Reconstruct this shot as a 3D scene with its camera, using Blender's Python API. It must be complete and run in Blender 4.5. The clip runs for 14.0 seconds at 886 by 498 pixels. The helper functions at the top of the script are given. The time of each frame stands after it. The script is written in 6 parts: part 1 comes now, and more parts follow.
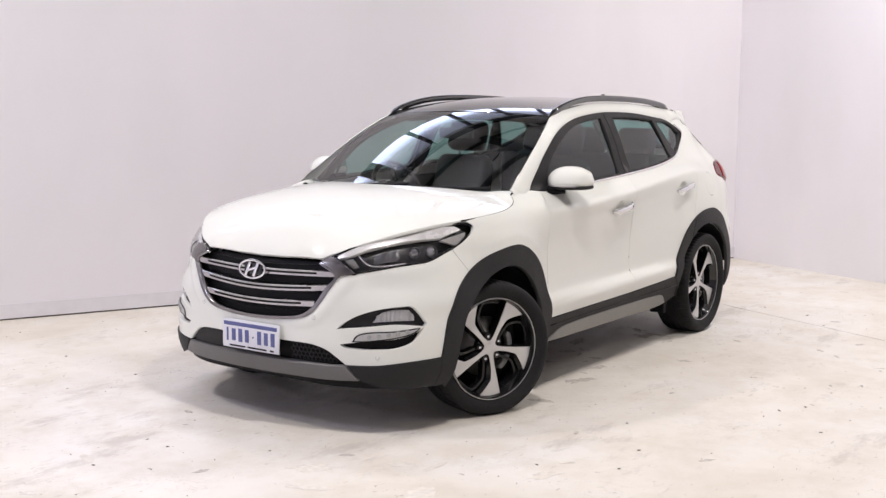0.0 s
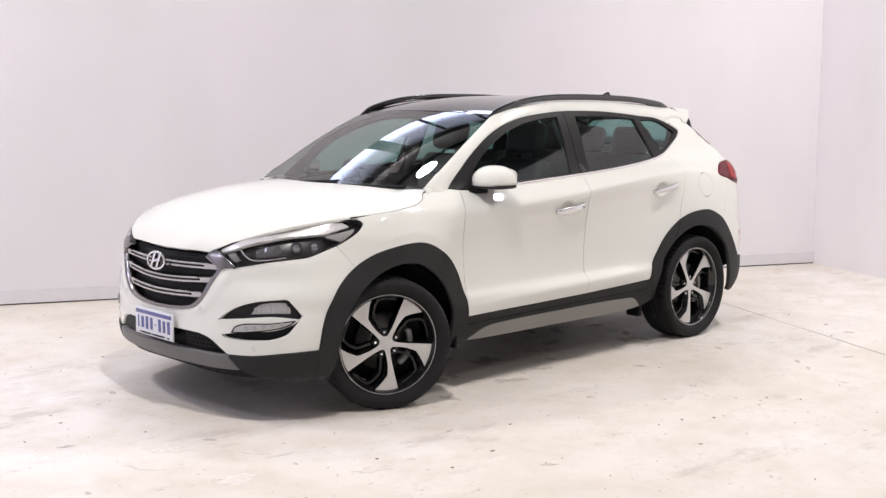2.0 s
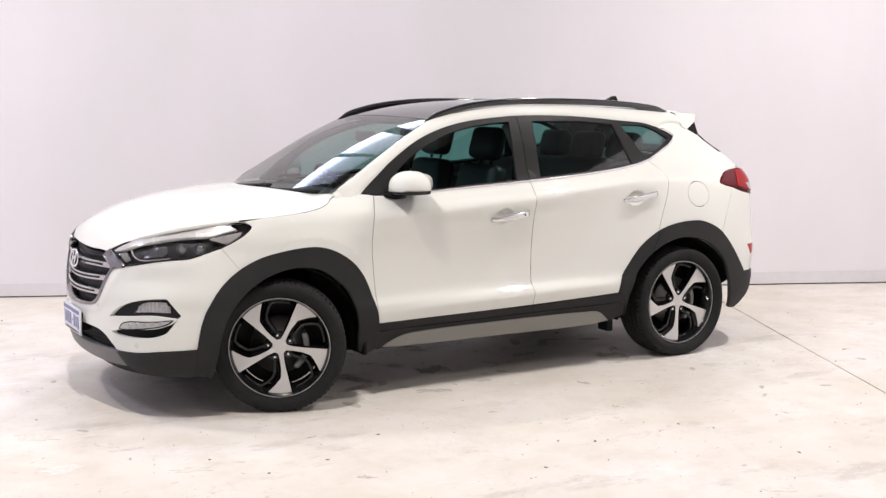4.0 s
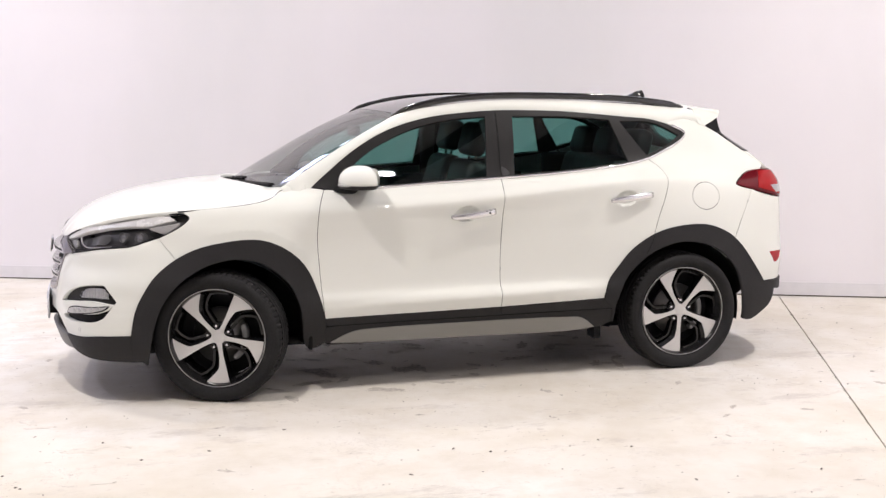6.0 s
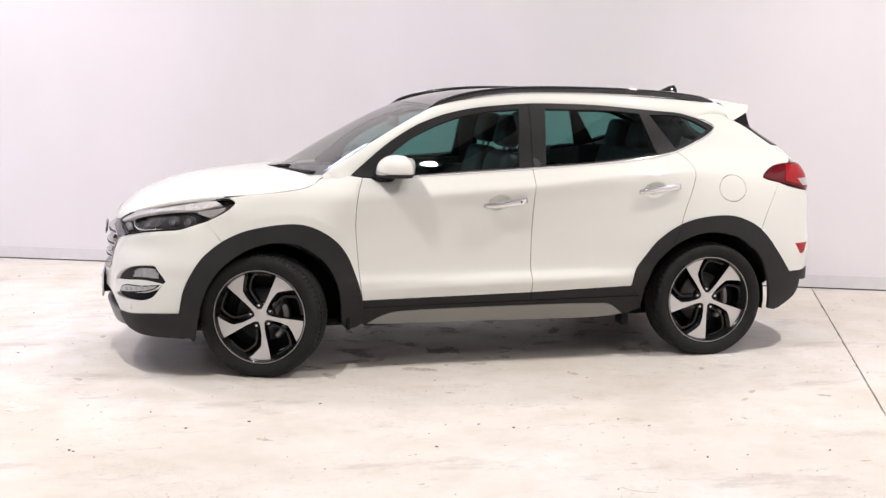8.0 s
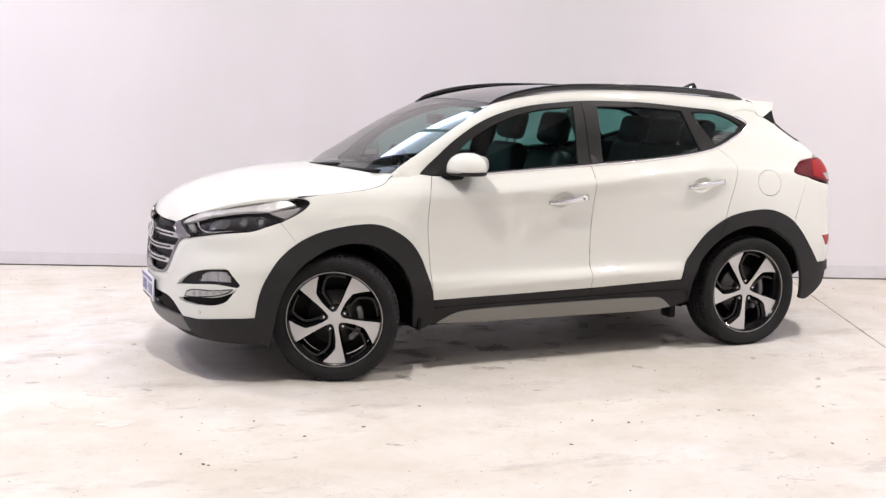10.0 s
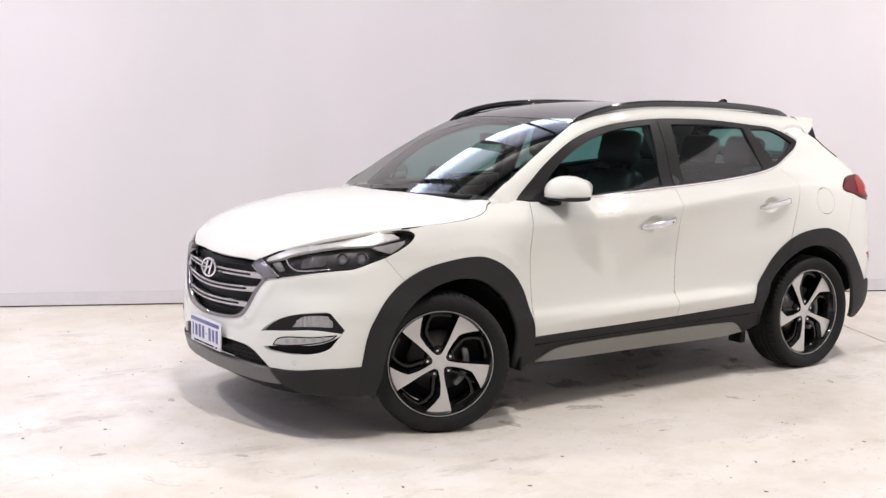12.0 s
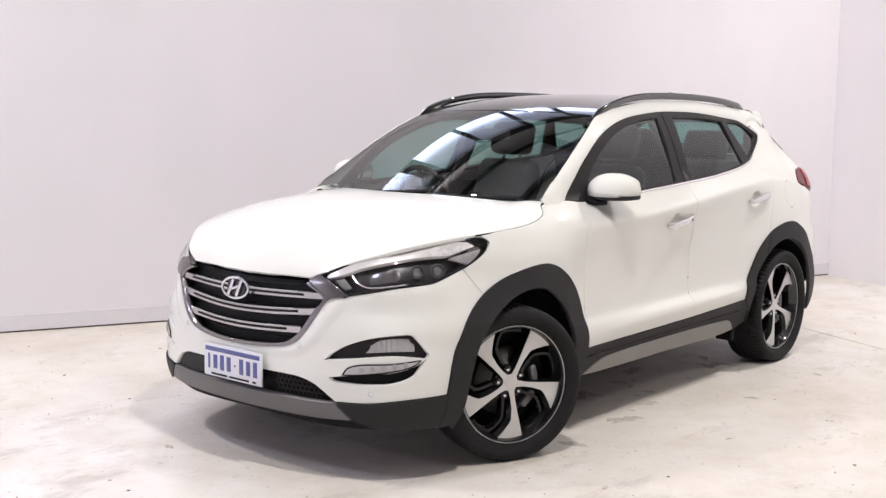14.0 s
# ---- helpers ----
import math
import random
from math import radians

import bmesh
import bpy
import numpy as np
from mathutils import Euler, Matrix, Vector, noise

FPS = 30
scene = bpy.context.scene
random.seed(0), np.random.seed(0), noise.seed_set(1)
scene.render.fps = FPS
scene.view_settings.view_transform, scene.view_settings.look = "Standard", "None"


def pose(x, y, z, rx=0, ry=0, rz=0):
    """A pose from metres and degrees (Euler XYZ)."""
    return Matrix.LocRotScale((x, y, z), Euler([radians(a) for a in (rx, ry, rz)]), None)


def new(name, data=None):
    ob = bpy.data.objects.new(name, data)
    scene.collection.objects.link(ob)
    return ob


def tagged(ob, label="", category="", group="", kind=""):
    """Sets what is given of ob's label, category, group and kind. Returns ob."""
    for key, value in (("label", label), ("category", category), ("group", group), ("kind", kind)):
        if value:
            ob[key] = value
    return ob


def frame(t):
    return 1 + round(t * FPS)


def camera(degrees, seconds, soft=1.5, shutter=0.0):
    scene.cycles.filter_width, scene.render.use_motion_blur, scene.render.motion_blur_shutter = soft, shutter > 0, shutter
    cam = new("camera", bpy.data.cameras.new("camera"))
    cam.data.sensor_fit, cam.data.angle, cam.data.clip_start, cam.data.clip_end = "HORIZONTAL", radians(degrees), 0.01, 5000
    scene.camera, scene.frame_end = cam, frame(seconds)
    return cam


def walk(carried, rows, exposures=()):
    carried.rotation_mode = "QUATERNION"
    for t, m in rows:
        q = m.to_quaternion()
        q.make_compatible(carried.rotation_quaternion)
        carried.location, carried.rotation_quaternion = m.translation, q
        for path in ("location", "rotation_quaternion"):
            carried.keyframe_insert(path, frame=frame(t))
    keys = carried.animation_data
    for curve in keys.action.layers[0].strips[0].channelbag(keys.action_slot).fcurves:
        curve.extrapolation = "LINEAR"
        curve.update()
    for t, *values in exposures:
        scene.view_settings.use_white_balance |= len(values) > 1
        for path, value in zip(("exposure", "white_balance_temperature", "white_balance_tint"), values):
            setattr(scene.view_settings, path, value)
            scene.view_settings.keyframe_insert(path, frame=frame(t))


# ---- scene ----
cam = camera(41.1, 14.0, soft=1.4)
METRES, EYE, TURN = 11.478, 1.595, 124.8
ROWS = [
    (0.0, 0.0, 0.0, 0.0, 0.05, -7.31, -0.38),
    (0.5, 0.0329, -0.0005, -0.0003, 2.46, -7.46, -0.31),
    (1.0, 0.0693, -0.0009, 0.0023, 5.1, -7.5, -0.23),
    (1.5, 0.1116, -0.0032, 0.0029, 8.57, -7.51, -0.14),
    (2.0, 0.1517, 0.0076, 0.0017, 11.75, -7.49, -0.1),
    (2.5, 0.1926, 0.0153, 0.0011, 15.33, -7.47, -0.06),
    (3.0, 0.2362, 0.0258, 0.0023, 19.14, -7.48, -0.02),
    (3.5, 0.2747, 0.0463, 0.0021, 22.08, -7.37, 0.05),
    (6.0, 0.4311, 0.1607, -0.0, 38.45, -7.41, -0.01),
    (6.5, 0.4496, 0.1774, -0.0008, 40.5, -7.48, -0.09),
    (7.0, 0.4612, 0.1835, -0.003, 41.81, -7.54, -0.16),
    (7.5, 0.4615, 0.171, -0.0012, 42.25, -7.79, -0.34),
    (8.0, 0.4552, 0.1474, 0.0005, 41.15, -7.79, -0.48),
    (10.5, 0.3206, 0.0677, 0.0002, 29.77, -7.87, -0.62),
    (11.0, 0.2808, 0.0621, -0.0002, 26.86, -7.7, -0.55),
    (11.5, 0.2399, 0.061, 0.0024, 24.13, -7.5, -0.5),
    (12.0, 0.1998, 0.0554, 0.0009, 21.33, -7.2, -0.51),
    (12.5, 0.1581, 0.0617, -0.0023, 17.76, -7.05, -0.48),
    (13.0, 0.1167, 0.0629, -0.0025, 13.56, -6.94, -0.51),
    (13.5, 0.0761, 0.0627, -0.0026, 9.17, -6.97, -0.54),
    (14.0, 0.0357, 0.0714, -0.003, 5.37, -7.17, -0.54),
]
walk(cam, [(t, pose(6.325, 3.998, EYE, 0, 0, TURN) @ pose(METRES * x, METRES * y, METRES * z, 90 + pitch, roll, yaw)) for t, x, y, z, yaw, pitch, roll in ROWS],
     exposures=[(0, -0.34, 6150, 21), (3.5, -0.20, 6180, 21), (7, -0.16, 6230, 21), (14, -0.24, 6150, 21)])

# ---- world and lights ----
world = bpy.data.worlds.new("room_world")
scene.world = world
world.use_nodes = True
world.node_tree.nodes["Background"].inputs[0].default_value = (0.9, 0.92, 1.0, 1)
world.node_tree.nodes["Background"].inputs[1].default_value = 0.3
scene.view_settings.exposure = 0.0
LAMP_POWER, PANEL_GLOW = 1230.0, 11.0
CORNER, ALONG, ACROSS = Vector((-5.09, -0.36, 0)), Vector((0.909, -0.4168, 0)), Vector((0.4168, 0.909, 0))


def at(u, v, z):
    """A place in the room: u metres along the long wall from the corner, v metres out from it."""
    return CORNER + ALONG * u + ACROSS * v + Vector((0, 0, z))


# ---- materials ----
def nodes_of(name):
    m = bpy.data.materials.new(name)
    m.use_nodes = True
    nt = m.node_tree
    return m, nt, nt.nodes["Principled BSDF"]


def link(nt, a, b):
    nt.links.new(a, b)


def noise_node(nt, scale, detail=4, rough=0.6, coord="Object", stretch=None):
    tc = nt.nodes.new("ShaderNodeTexCoord")
    n = nt.nodes.new("ShaderNodeTexNoise")
    n.inputs["Scale"].default_value, n.inputs["Detail"].default_value, n.inputs["Roughness"].default_value = scale, detail, rough
    src = tc.outputs[coord]
    if stretch:
        mp = nt.nodes.new("ShaderNodeMapping")
        mp.inputs["Scale"].default_value = stretch
        link(nt, src, mp.inputs[0])
        src = mp.outputs[0]
    link(nt, src, n.inputs["Vector"])
    return n.outputs["Fac"]


def ramp(nt, fac, stops):
    r = nt.nodes.new("ShaderNodeValToRGB")
    while len(r.color_ramp.elements) < len(stops):
        r.color_ramp.elements.new(0.5)
    for e, (p, c) in zip(r.color_ramp.elements, stops):
        e.position, e.color = p, (c, c, c, 1) if isinstance(c, (int, float)) else (*c, 1)
    link(nt, fac, r.inputs[0])
    return r.outputs[0]


def mix(nt, fac, a, b, mode="MIX"):
    m = nt.nodes.new("ShaderNodeMix")
    m.data_type, m.blend_type = "RGBA", mode
    for sock, val in ((m.inputs["Factor"], fac), (m.inputs["A"], a), (m.inputs["B"], b)):
        if isinstance(val, (int, float)):
            sock.default_value = val
        elif isinstance(val, tuple):
            sock.default_value = (*val, 1)
        else:
            link(nt, val, sock)
    return m.outputs["Result"]


def bump(nt, bsdf, height, strength=0.2, distance=0.002):
    b = nt.nodes.new("ShaderNodeBump")
    b.inputs["Strength"].default_value, b.inputs["Distance"].default_value = strength, distance
    link(nt, height, b.inputs["Height"])
    link(nt, b.outputs[0], bsdf.inputs["Normal"])


def plain(name, col, rough=0.5, metal=0.0, grain=0.06, scale=60.0, bumpy=0.0, coat=0.0, spec=0.5):
    """A surface of one colour with fine grain and slightly uneven gloss."""
    m, nt, b = nodes_of(name)
    f = noise_node(nt, scale)
    lo, hi = tuple(c * (1 - grain) for c in col), tuple(min(1, c * (1 + grain)) for c in col)
    link(nt, ramp(nt, f, [(0.3, lo), (0.7, hi)]), b.inputs["Base Color"])
    link(nt, ramp(nt, noise_node(nt, scale * 0.13), [(0.3, max(0, rough - 0.05)), (0.7, min(1, rough + 0.05))]), b.inputs["Roughness"])
    b.inputs["Metallic"].default_value = metal
    b.inputs["Coat Weight"].default_value, b.inputs["Coat Roughness"].default_value = coat, 0.03
    b.inputs["Specular IOR Level"].default_value = spec
    if bumpy:
        bump(nt, b, f, bumpy)
    return m


def glass(name, tint, ior=1.45, sides=1.5, power=4.5):
    """Clear tinted glass: what passes through takes the tint, the gloss follows Fresnel."""
    m, nt, b = nodes_of(name)
    nt.nodes.remove(b)
    t, g, w, p, f, x = (nt.nodes.new("ShaderNode" + k) for k in ("BsdfTransparent", "BsdfGlossy", "LayerWeight", "Math", "Math", "MixShader"))
    t.inputs[0].default_value = (*tint, 1)
    g.inputs["Roughness"].default_value = 0.0
    base = sides * ((ior - 1) / (ior + 1)) ** 2
    w.inputs[0].default_value = 0.5
    p.operation, p.inputs[1].default_value = "POWER", power
    link(nt, w.outputs["Facing"], p.inputs[0])
    f.operation, f.inputs[1].default_value, f.inputs[2].default_value = "MULTIPLY_ADD", 1 - base, base
    link(nt, p.outputs[0], f.inputs[0])
    link(nt, f.outputs[0], x.inputs[0])
    link(nt, t.outputs[0], x.inputs[1])
    link(nt, g.outputs[0], x.inputs[2])
    link(nt, x.outputs[0], nt.nodes["Material Output"].inputs[0])
    return m


def glow(name, col, power):
    m, nt, b = nodes_of(name)
    b.inputs["Base Color"].default_value = (*col, 1)
    b.inputs["Emission Color"].default_value = (*col, 1)
    b.inputs["Emission Strength"].default_value = power
    return m


PAINT = plain("white_car_paint", (0.755, 0.77, 0.722), 0.5, 0.0, 0.006, 300, 0, 0.9, 0.2)
CLADDING = plain("dark_grey_plastic", (0.0170, 0.0163, 0.0175), 0.62, 0, 0.12, 500, 0.15, 0, 0.3)
BLACK = plain("black_plastic", (0.005, 0.005, 0.006), 0.6, 0, 0.2, 300, 0.1, 0, 0.15)
GLOSSBLACK = plain("gloss_black", (0.010, 0.010, 0.011), 0.08, 0, 0.1, 100, 0, 0.5)
FRAMEBLACK = plain("satin_black_window_frame", (0.017, 0.0165, 0.017), 0.5, 0, 0.1, 200, 0, 0, 0.18)
LIPGREY = plain("dull_silver_plastic", (0.135, 0.132, 0.13), 0.45, 0.2, 0.05, 400)
SATIN = plain("satin_silver_plastic", (0.24, 0.237, 0.225), 0.40, 0.35, 0.04, 400)
CHROME = plain("chrome", (0.80, 0.80, 0.82), 0.08, 1.0, 0.01, 50)
SMOKED = plain("dark_smoked_chrome", (0.24, 0.23, 0.23), 0.22, 1.0, 0.03, 80)
DARKCHROME = plain("smoked_chrome", (0.48, 0.47, 0.475), 0.24, 1.0, 0.03, 80)
HANDLE = plain("bright_handle", (0.74, 0.74, 0.75), 0.14, 0.9, 0.01, 80)
ALLOY = plain("machined_alloy", (0.60, 0.595, 0.585), 0.36, 0.55, 0.03, 260)
POCKET = plain("wheel_pocket_black", (0.006, 0.006, 0.007), 0.14, 0, 0.1, 100, 0, 0.0, 0.35)
RUBBER = plain("tyre_rubber", (0.017, 0.0168, 0.0175), 0.75, 0, 0.25, 120, 0.2, 0, 0.2)
DISC = plain("brake_steel", (0.14, 0.135, 0.13), 0.35, 0.9, 0.1, 100)
LEATHER = plain("black_leather", (0.012, 0.012, 0.013), 0.5, 0, 0.2, 90, 0.2)
TRIM = plain("dark_cabin_trim", (0.045, 0.045, 0.047), 0.6, 0, 0.15, 150, 0.15)
PANE = glass("green_tinted_glass", (0.30, 0.50, 0.475), 1.45, 1.5, 5.4)
SCREENGLASS = glass("windscreen_glass", (0.52, 0.59, 0.57), 1.52, 2.3)
LENS = glass("clear_lamp_lens", (0.96, 0.96, 0.97), 1.42, 1.0, 6.0)
REDLENS = plain("red_lamp_lens", (0.12, 0.005, 0.010), 0.12, 0, 0.08, 30, 0, 0.0, 0.25)
REDBRIGHT = plain("bright_red_lamp_lens", (0.34, 0.009, 0.010), 0.12, 0, 0.08, 30, 0, 0.0, 0.25)
LENSGREY = plain("projector_grey", (0.10, 0.10, 0.105), 0.15, 0.2, 0.1, 60)
AMBERGREY = plain("grey_side_reflector", (0.38, 0.37, 0.36), 0.3, 0.2, 0.1, 400)
GUIDE = plain("light_guide_silver", (0.46, 0.46, 0.45), 0.3, 0.15, 0.04, 60)
EYEBROW = plain("bright_light_guide", (0.66, 0.655, 0.64), 0.25, 0.15, 0.03, 60)
PROJECTOR = plain("projector_glass", (0.30, 0.30, 0.31), 0.08, 0.85, 0.05, 60)
DOTGREY = plain("light_dot_grey", (0.36, 0.36, 0.355), 0.3, 0.15, 0.04, 60)
LAMPBED = plain("lamp_bed_grey", (0.020, 0.019, 0.021), 0.3, 0.1, 0.1, 60)
REFLECTOR = plain("lamp_reflector", (0.50, 0.50, 0.51), 0.3, 0.6, 0.1, 40)
PLATEWHITE = plain("plate_white", (0.72, 0.73, 0.78), 0.35, 0, 0.02, 100)
PLATEBLUE = plain("plate_blue", (0.098, 0.112, 0.29), 0.35, 0, 0.05, 100)
INKBLACK = plain("ink_black", (0.005, 0.005, 0.006), 0.5, spec=0.2)
MIRRORGLASS = plain("mirror_glass", (0.85, 0.85, 0.86), 0.02, 1.0, 0.0)
FILLGLOW = glow("fill_lamp_glow", (1.0, 0.965, 0.83), LAMP_POWER)
COOLGLOW = glow("cool_lamp_glow", (0.84, 0.86, 1.0), LAMP_POWER)
KEYGLOW = glow("bright_lamp_glow", (1.0, 0.965, 0.83), LAMP_POWER * 1.8)
WIDEGLOW = glow("wide_lamp_glow", (1.0, 0.965, 0.83), LAMP_POWER * 0.22)


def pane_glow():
    """Translucent pane with a painted fade in its glow: bright in its lower part, dim higher up."""
    m, nt, b = nodes_of("graded_window_glow")
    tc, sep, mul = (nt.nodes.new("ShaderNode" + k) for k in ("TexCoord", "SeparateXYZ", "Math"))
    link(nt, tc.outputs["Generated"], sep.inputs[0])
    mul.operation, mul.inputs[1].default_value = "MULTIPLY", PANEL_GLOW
    # the unequal brightness is painted into the emission by height
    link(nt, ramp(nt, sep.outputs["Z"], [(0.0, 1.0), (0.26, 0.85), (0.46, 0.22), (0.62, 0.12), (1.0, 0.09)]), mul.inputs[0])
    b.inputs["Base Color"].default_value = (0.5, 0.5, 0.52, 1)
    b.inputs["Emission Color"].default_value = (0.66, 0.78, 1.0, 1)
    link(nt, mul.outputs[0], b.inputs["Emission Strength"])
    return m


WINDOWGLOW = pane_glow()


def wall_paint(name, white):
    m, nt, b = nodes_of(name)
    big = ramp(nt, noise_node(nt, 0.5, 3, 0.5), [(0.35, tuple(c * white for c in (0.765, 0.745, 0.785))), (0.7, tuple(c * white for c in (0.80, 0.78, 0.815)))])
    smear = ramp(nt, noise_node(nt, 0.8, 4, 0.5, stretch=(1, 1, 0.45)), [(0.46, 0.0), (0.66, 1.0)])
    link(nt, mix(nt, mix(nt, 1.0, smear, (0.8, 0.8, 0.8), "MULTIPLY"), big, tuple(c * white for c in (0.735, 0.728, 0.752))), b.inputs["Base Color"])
    b.inputs["Roughness"].default_value = 0.6
    bump(nt, b, noise_node(nt, 55, 5), 0.08, 0.004)
    return m


def floor_paint():
    """White-painted concrete: yellowed patches, grey scuffs, flaked edges, chips down to the concrete."""
    m, nt, b = nodes_of("worn_white_floor_paint")
    tone = ramp(nt, noise_node(nt, 0.55, 5, 0.62), [(0.34, (0.62, 0.575, 0.495)), (0.47, (0.715, 0.68, 0.62)), (0.66, (0.785, 0.765, 0.735))])
    cloud = ramp(nt, noise_node(nt, 2.4, 7, 0.7), [(0.45, 0.0), (0.72, 0.75)])
    col = mix(nt, cloud, tone, (0.60, 0.55, 0.46))
    scuff = ramp(nt, noise_node(nt, 1.0, 9, 0.75, stretch=(1, 2.2, 1)), [(0.555, 0.0), (0.63, 0.5), (0.8, 0.75)])
    col = mix(nt, scuff, col, (0.47, 0.43, 0.39))
    gate = ramp(nt, noise_node(nt, 0.8, 4, 0.55), [(0.40, 0.0), (0.55, 1.0)])
    chip = ramp(nt, noise_node(nt, 13, 9, 0.78, stretch=(1, 1.9, 1)), [(0.60, 0.0), (0.63, 0.9)])
    col = mix(nt, mix(nt, 1.0, gate, chip, "MULTIPLY"), col, (0.37, 0.335, 0.30))
    flake = ramp(nt, noise_node(nt, 4.2, 9, 0.72, stretch=(1.6, 1, 1)), [(0.500, 0.0), (0.506, 0.4), (0.512, 0.4), (0.518, 0.0)])
    col = mix(nt, mix(nt, 1.0, ramp(nt, noise_node(nt, 1.7, 3, 0.5), [(0.52, 0.0), (0.62, 0.8)]), flake, "MULTIPLY"), col, (0.34, 0.30, 0.27))
    fleck = ramp(nt, noise_node(nt, 70, 3, 0.6), [(0.70, 0.0), (0.74, 0.7)])
    col = mix(nt, fleck, col, (0.36, 0.32, 0.29))
    link(nt, col, b.inputs["Base Color"])
    link(nt, ramp(nt, noise_node(nt, 3.2, 6, 0.65), [(0.3, 0.34), (0.7, 0.62)]), b.inputs["Roughness"])
    b.inputs["Specular IOR Level"].default_value = 0.35
    bump(nt, b, noise_node(nt, 9, 8, 0.7), 0.15, 0.004)
    return m


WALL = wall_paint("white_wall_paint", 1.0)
# same paint lightened, so the side wall's stronger light sits in its colour
WALLLIT = wall_paint("lit_white_wall_paint", 1.1)
FLOOR = floor_paint()
SKIRTING = plain("pale_skirting", (0.70, 0.69, 0.72), 0.5, 0, 0.03, 12)
ROOFING = plain("pale_roof_sheet", (0.78, 0.77, 0.76), 0.7, 0.0, 0.1, 3)
DARKSHEET = plain("dark_wall_sheet", (0.045, 0.045, 0.05), 0.7, 0.0, 0.2, 3)
STEEL = plain("dark_steel", (0.03, 0.03, 0.032), 0.5, 0.4, 0.1, 30)
GRIT = plain("dark_grit", (0.10, 0.085, 0.07), 0.9, 0, 0.3, 80)
JOINT = plain("joint_dirt_gap_shade", (0.15, 0.135, 0.12), 0.95, 0, 0.3, 60)


# ---- mesh helpers ----
def mesh_of(name, verts, faces, mat, normals=None, smooth=True):
    me = bpy.data.meshes.new(name)
    me.from_pydata([tuple(v) for v in verts], [], faces)
    me.materials.append(mat)
    me.polygons.foreach_set("use_smooth", [smooth] * len(me.polygons))
    if normals is not None:
        me.normals_split_custom_set_from_vertices([tuple(n) for n in normals])
    me.update()
    return me


def part(name, me, parent, label=""):
    """A mesh as a part of a thing or of one of its parts, never deeper than that."""
    ob = new(name, me)
    if parent.parent and parent.parent.parent:
        ob.parent = parent.parent
        ob.matrix_basis = parent.matrix_basis.copy()
    else:
        ob.parent = parent
    return tagged(ob, label)


def thing(name, label, category, group="", m=None):
    ob = new(name)
    ob.empty_display_size = 0.1
    if m is not None:
        ob.matrix_world = m
    return tagged(ob, label, category, group)


def from_bm(name, bm, mat, smooth=True, angle=40):
    me = bpy.data.meshes.new(name)
    bmesh.ops.recalc_face_normals(bm, faces=bm.faces)
    bm.to_mesh(me)
    bm.free()
    me.materials.append(mat)
    me.polygons.foreach_set("use_smooth", [smooth] * len(me.polygons))
    if smooth:
        me.set_sharp_from_angle(angle=radians(angle))
    return me


def box_bm(size, place=(0, 0, 0), bevel=0.0, m=None, seg=2, bm=None):
    bm = bm or bmesh.new()
    r = bmesh.ops.create_cube(bm, size=1)
    vs = r["verts"]
    for v in vs:
        v.co = Vector((v.co.x * size[0], v.co.y * size[1], v.co.z * size[2]))
    if bevel:
        es = list({e for v in vs for e in v.link_edges})
        vs = list({v for f in bmesh.ops.bevel(bm, geom=es, offset=bevel, segments=seg, profile=0.5, affect="EDGES")["faces"] for v in f.verts} | {v for v in vs if v.is_valid})
    for v in vs:
        v.co = (m @ v.co if m else v.co) + Vector(place)
    return bm


def lathe(profile, n=48, axis="y"):
    """Verts and faces of a profile of (radius, distance along the axis) turned round it."""
    verts, faces = [], []
    k = len(profile)
    for i in range(n):
        c, s = math.cos(2 * math.pi * i / n), math.sin(2 * math.pi * i / n)
        for r, d in profile:
            verts.append((r * c, d, r * s) if axis == "y" else (d, r * c, r * s) if axis == "x" else (r * c, r * s, d))
    for i in range(n):
        for j in range(k - 1):
            a, b = i * k + j, ((i + 1) % n) * k + j
            faces.append((a, a + 1, b + 1, b) if axis == "y" else (a, b, b + 1, a + 1))
    return verts, faces


def sweep(points, section, up=(0, 0, 1), cap=True, scale=None):
    """A section of (side, up) carried along a line of points."""
    P = [Vector(p) for p in points]
    verts, faces = [], []
    k = len(section)
    for i, p in enumerate(P):
        t = (P[min(i + 1, len(P) - 1)] - P[max(i - 1, 0)]).normalized()
        side = t.cross(Vector(up)).normalized()
        u = side.cross(t).normalized()
        sc = scale(i / (len(P) - 1)) if scale else 1.0
        verts += [p + side * (a * sc) + u * (b * sc) for a, b in section]
    for i in range(len(P) - 1):
        for j in range(k):
            a, b = i * k + j, i * k + (j + 1) % k
            faces.append((a, b, b + k, a + k))
    if cap:
        faces += [tuple(range(k))[::-1], tuple(range((len(P) - 1) * k, len(P) * k))]
    return verts, faces


def oval(a, b, n=10, power=2.0):
    out = []
    for i in range(n):
        c, s = math.cos(2 * math.pi * i / n), math.sin(2 * math.pi * i / n)
        out.append((a * math.copysign(abs(c) ** (2 / power), c), b * math.copysign(abs(s) ** (2 / power), s)))
    return out


def flipped(me, name):
    """The mirror image of a mesh across the car's middle."""
    verts = [(v.co.x, -v.co.y, v.co.z) for v in me.vertices]
    faces = [tuple(p.vertices)[::-1] for p in me.polygons]
    out = bpy.data.meshes.new(name)
    out.from_pydata(verts, [], faces)
    out.materials.append(me.materials[0])
    out.polygons.foreach_set("use_smooth", [p.use_smooth for p in me.polygons])
    return out

# ---- curves and skins of the car, in its own axes: x ahead, y to its left, z up ----
from mathutils.bvhtree import BVHTree
from mathutils.geometry import barycentric_transform, delaunay_2d_cdt


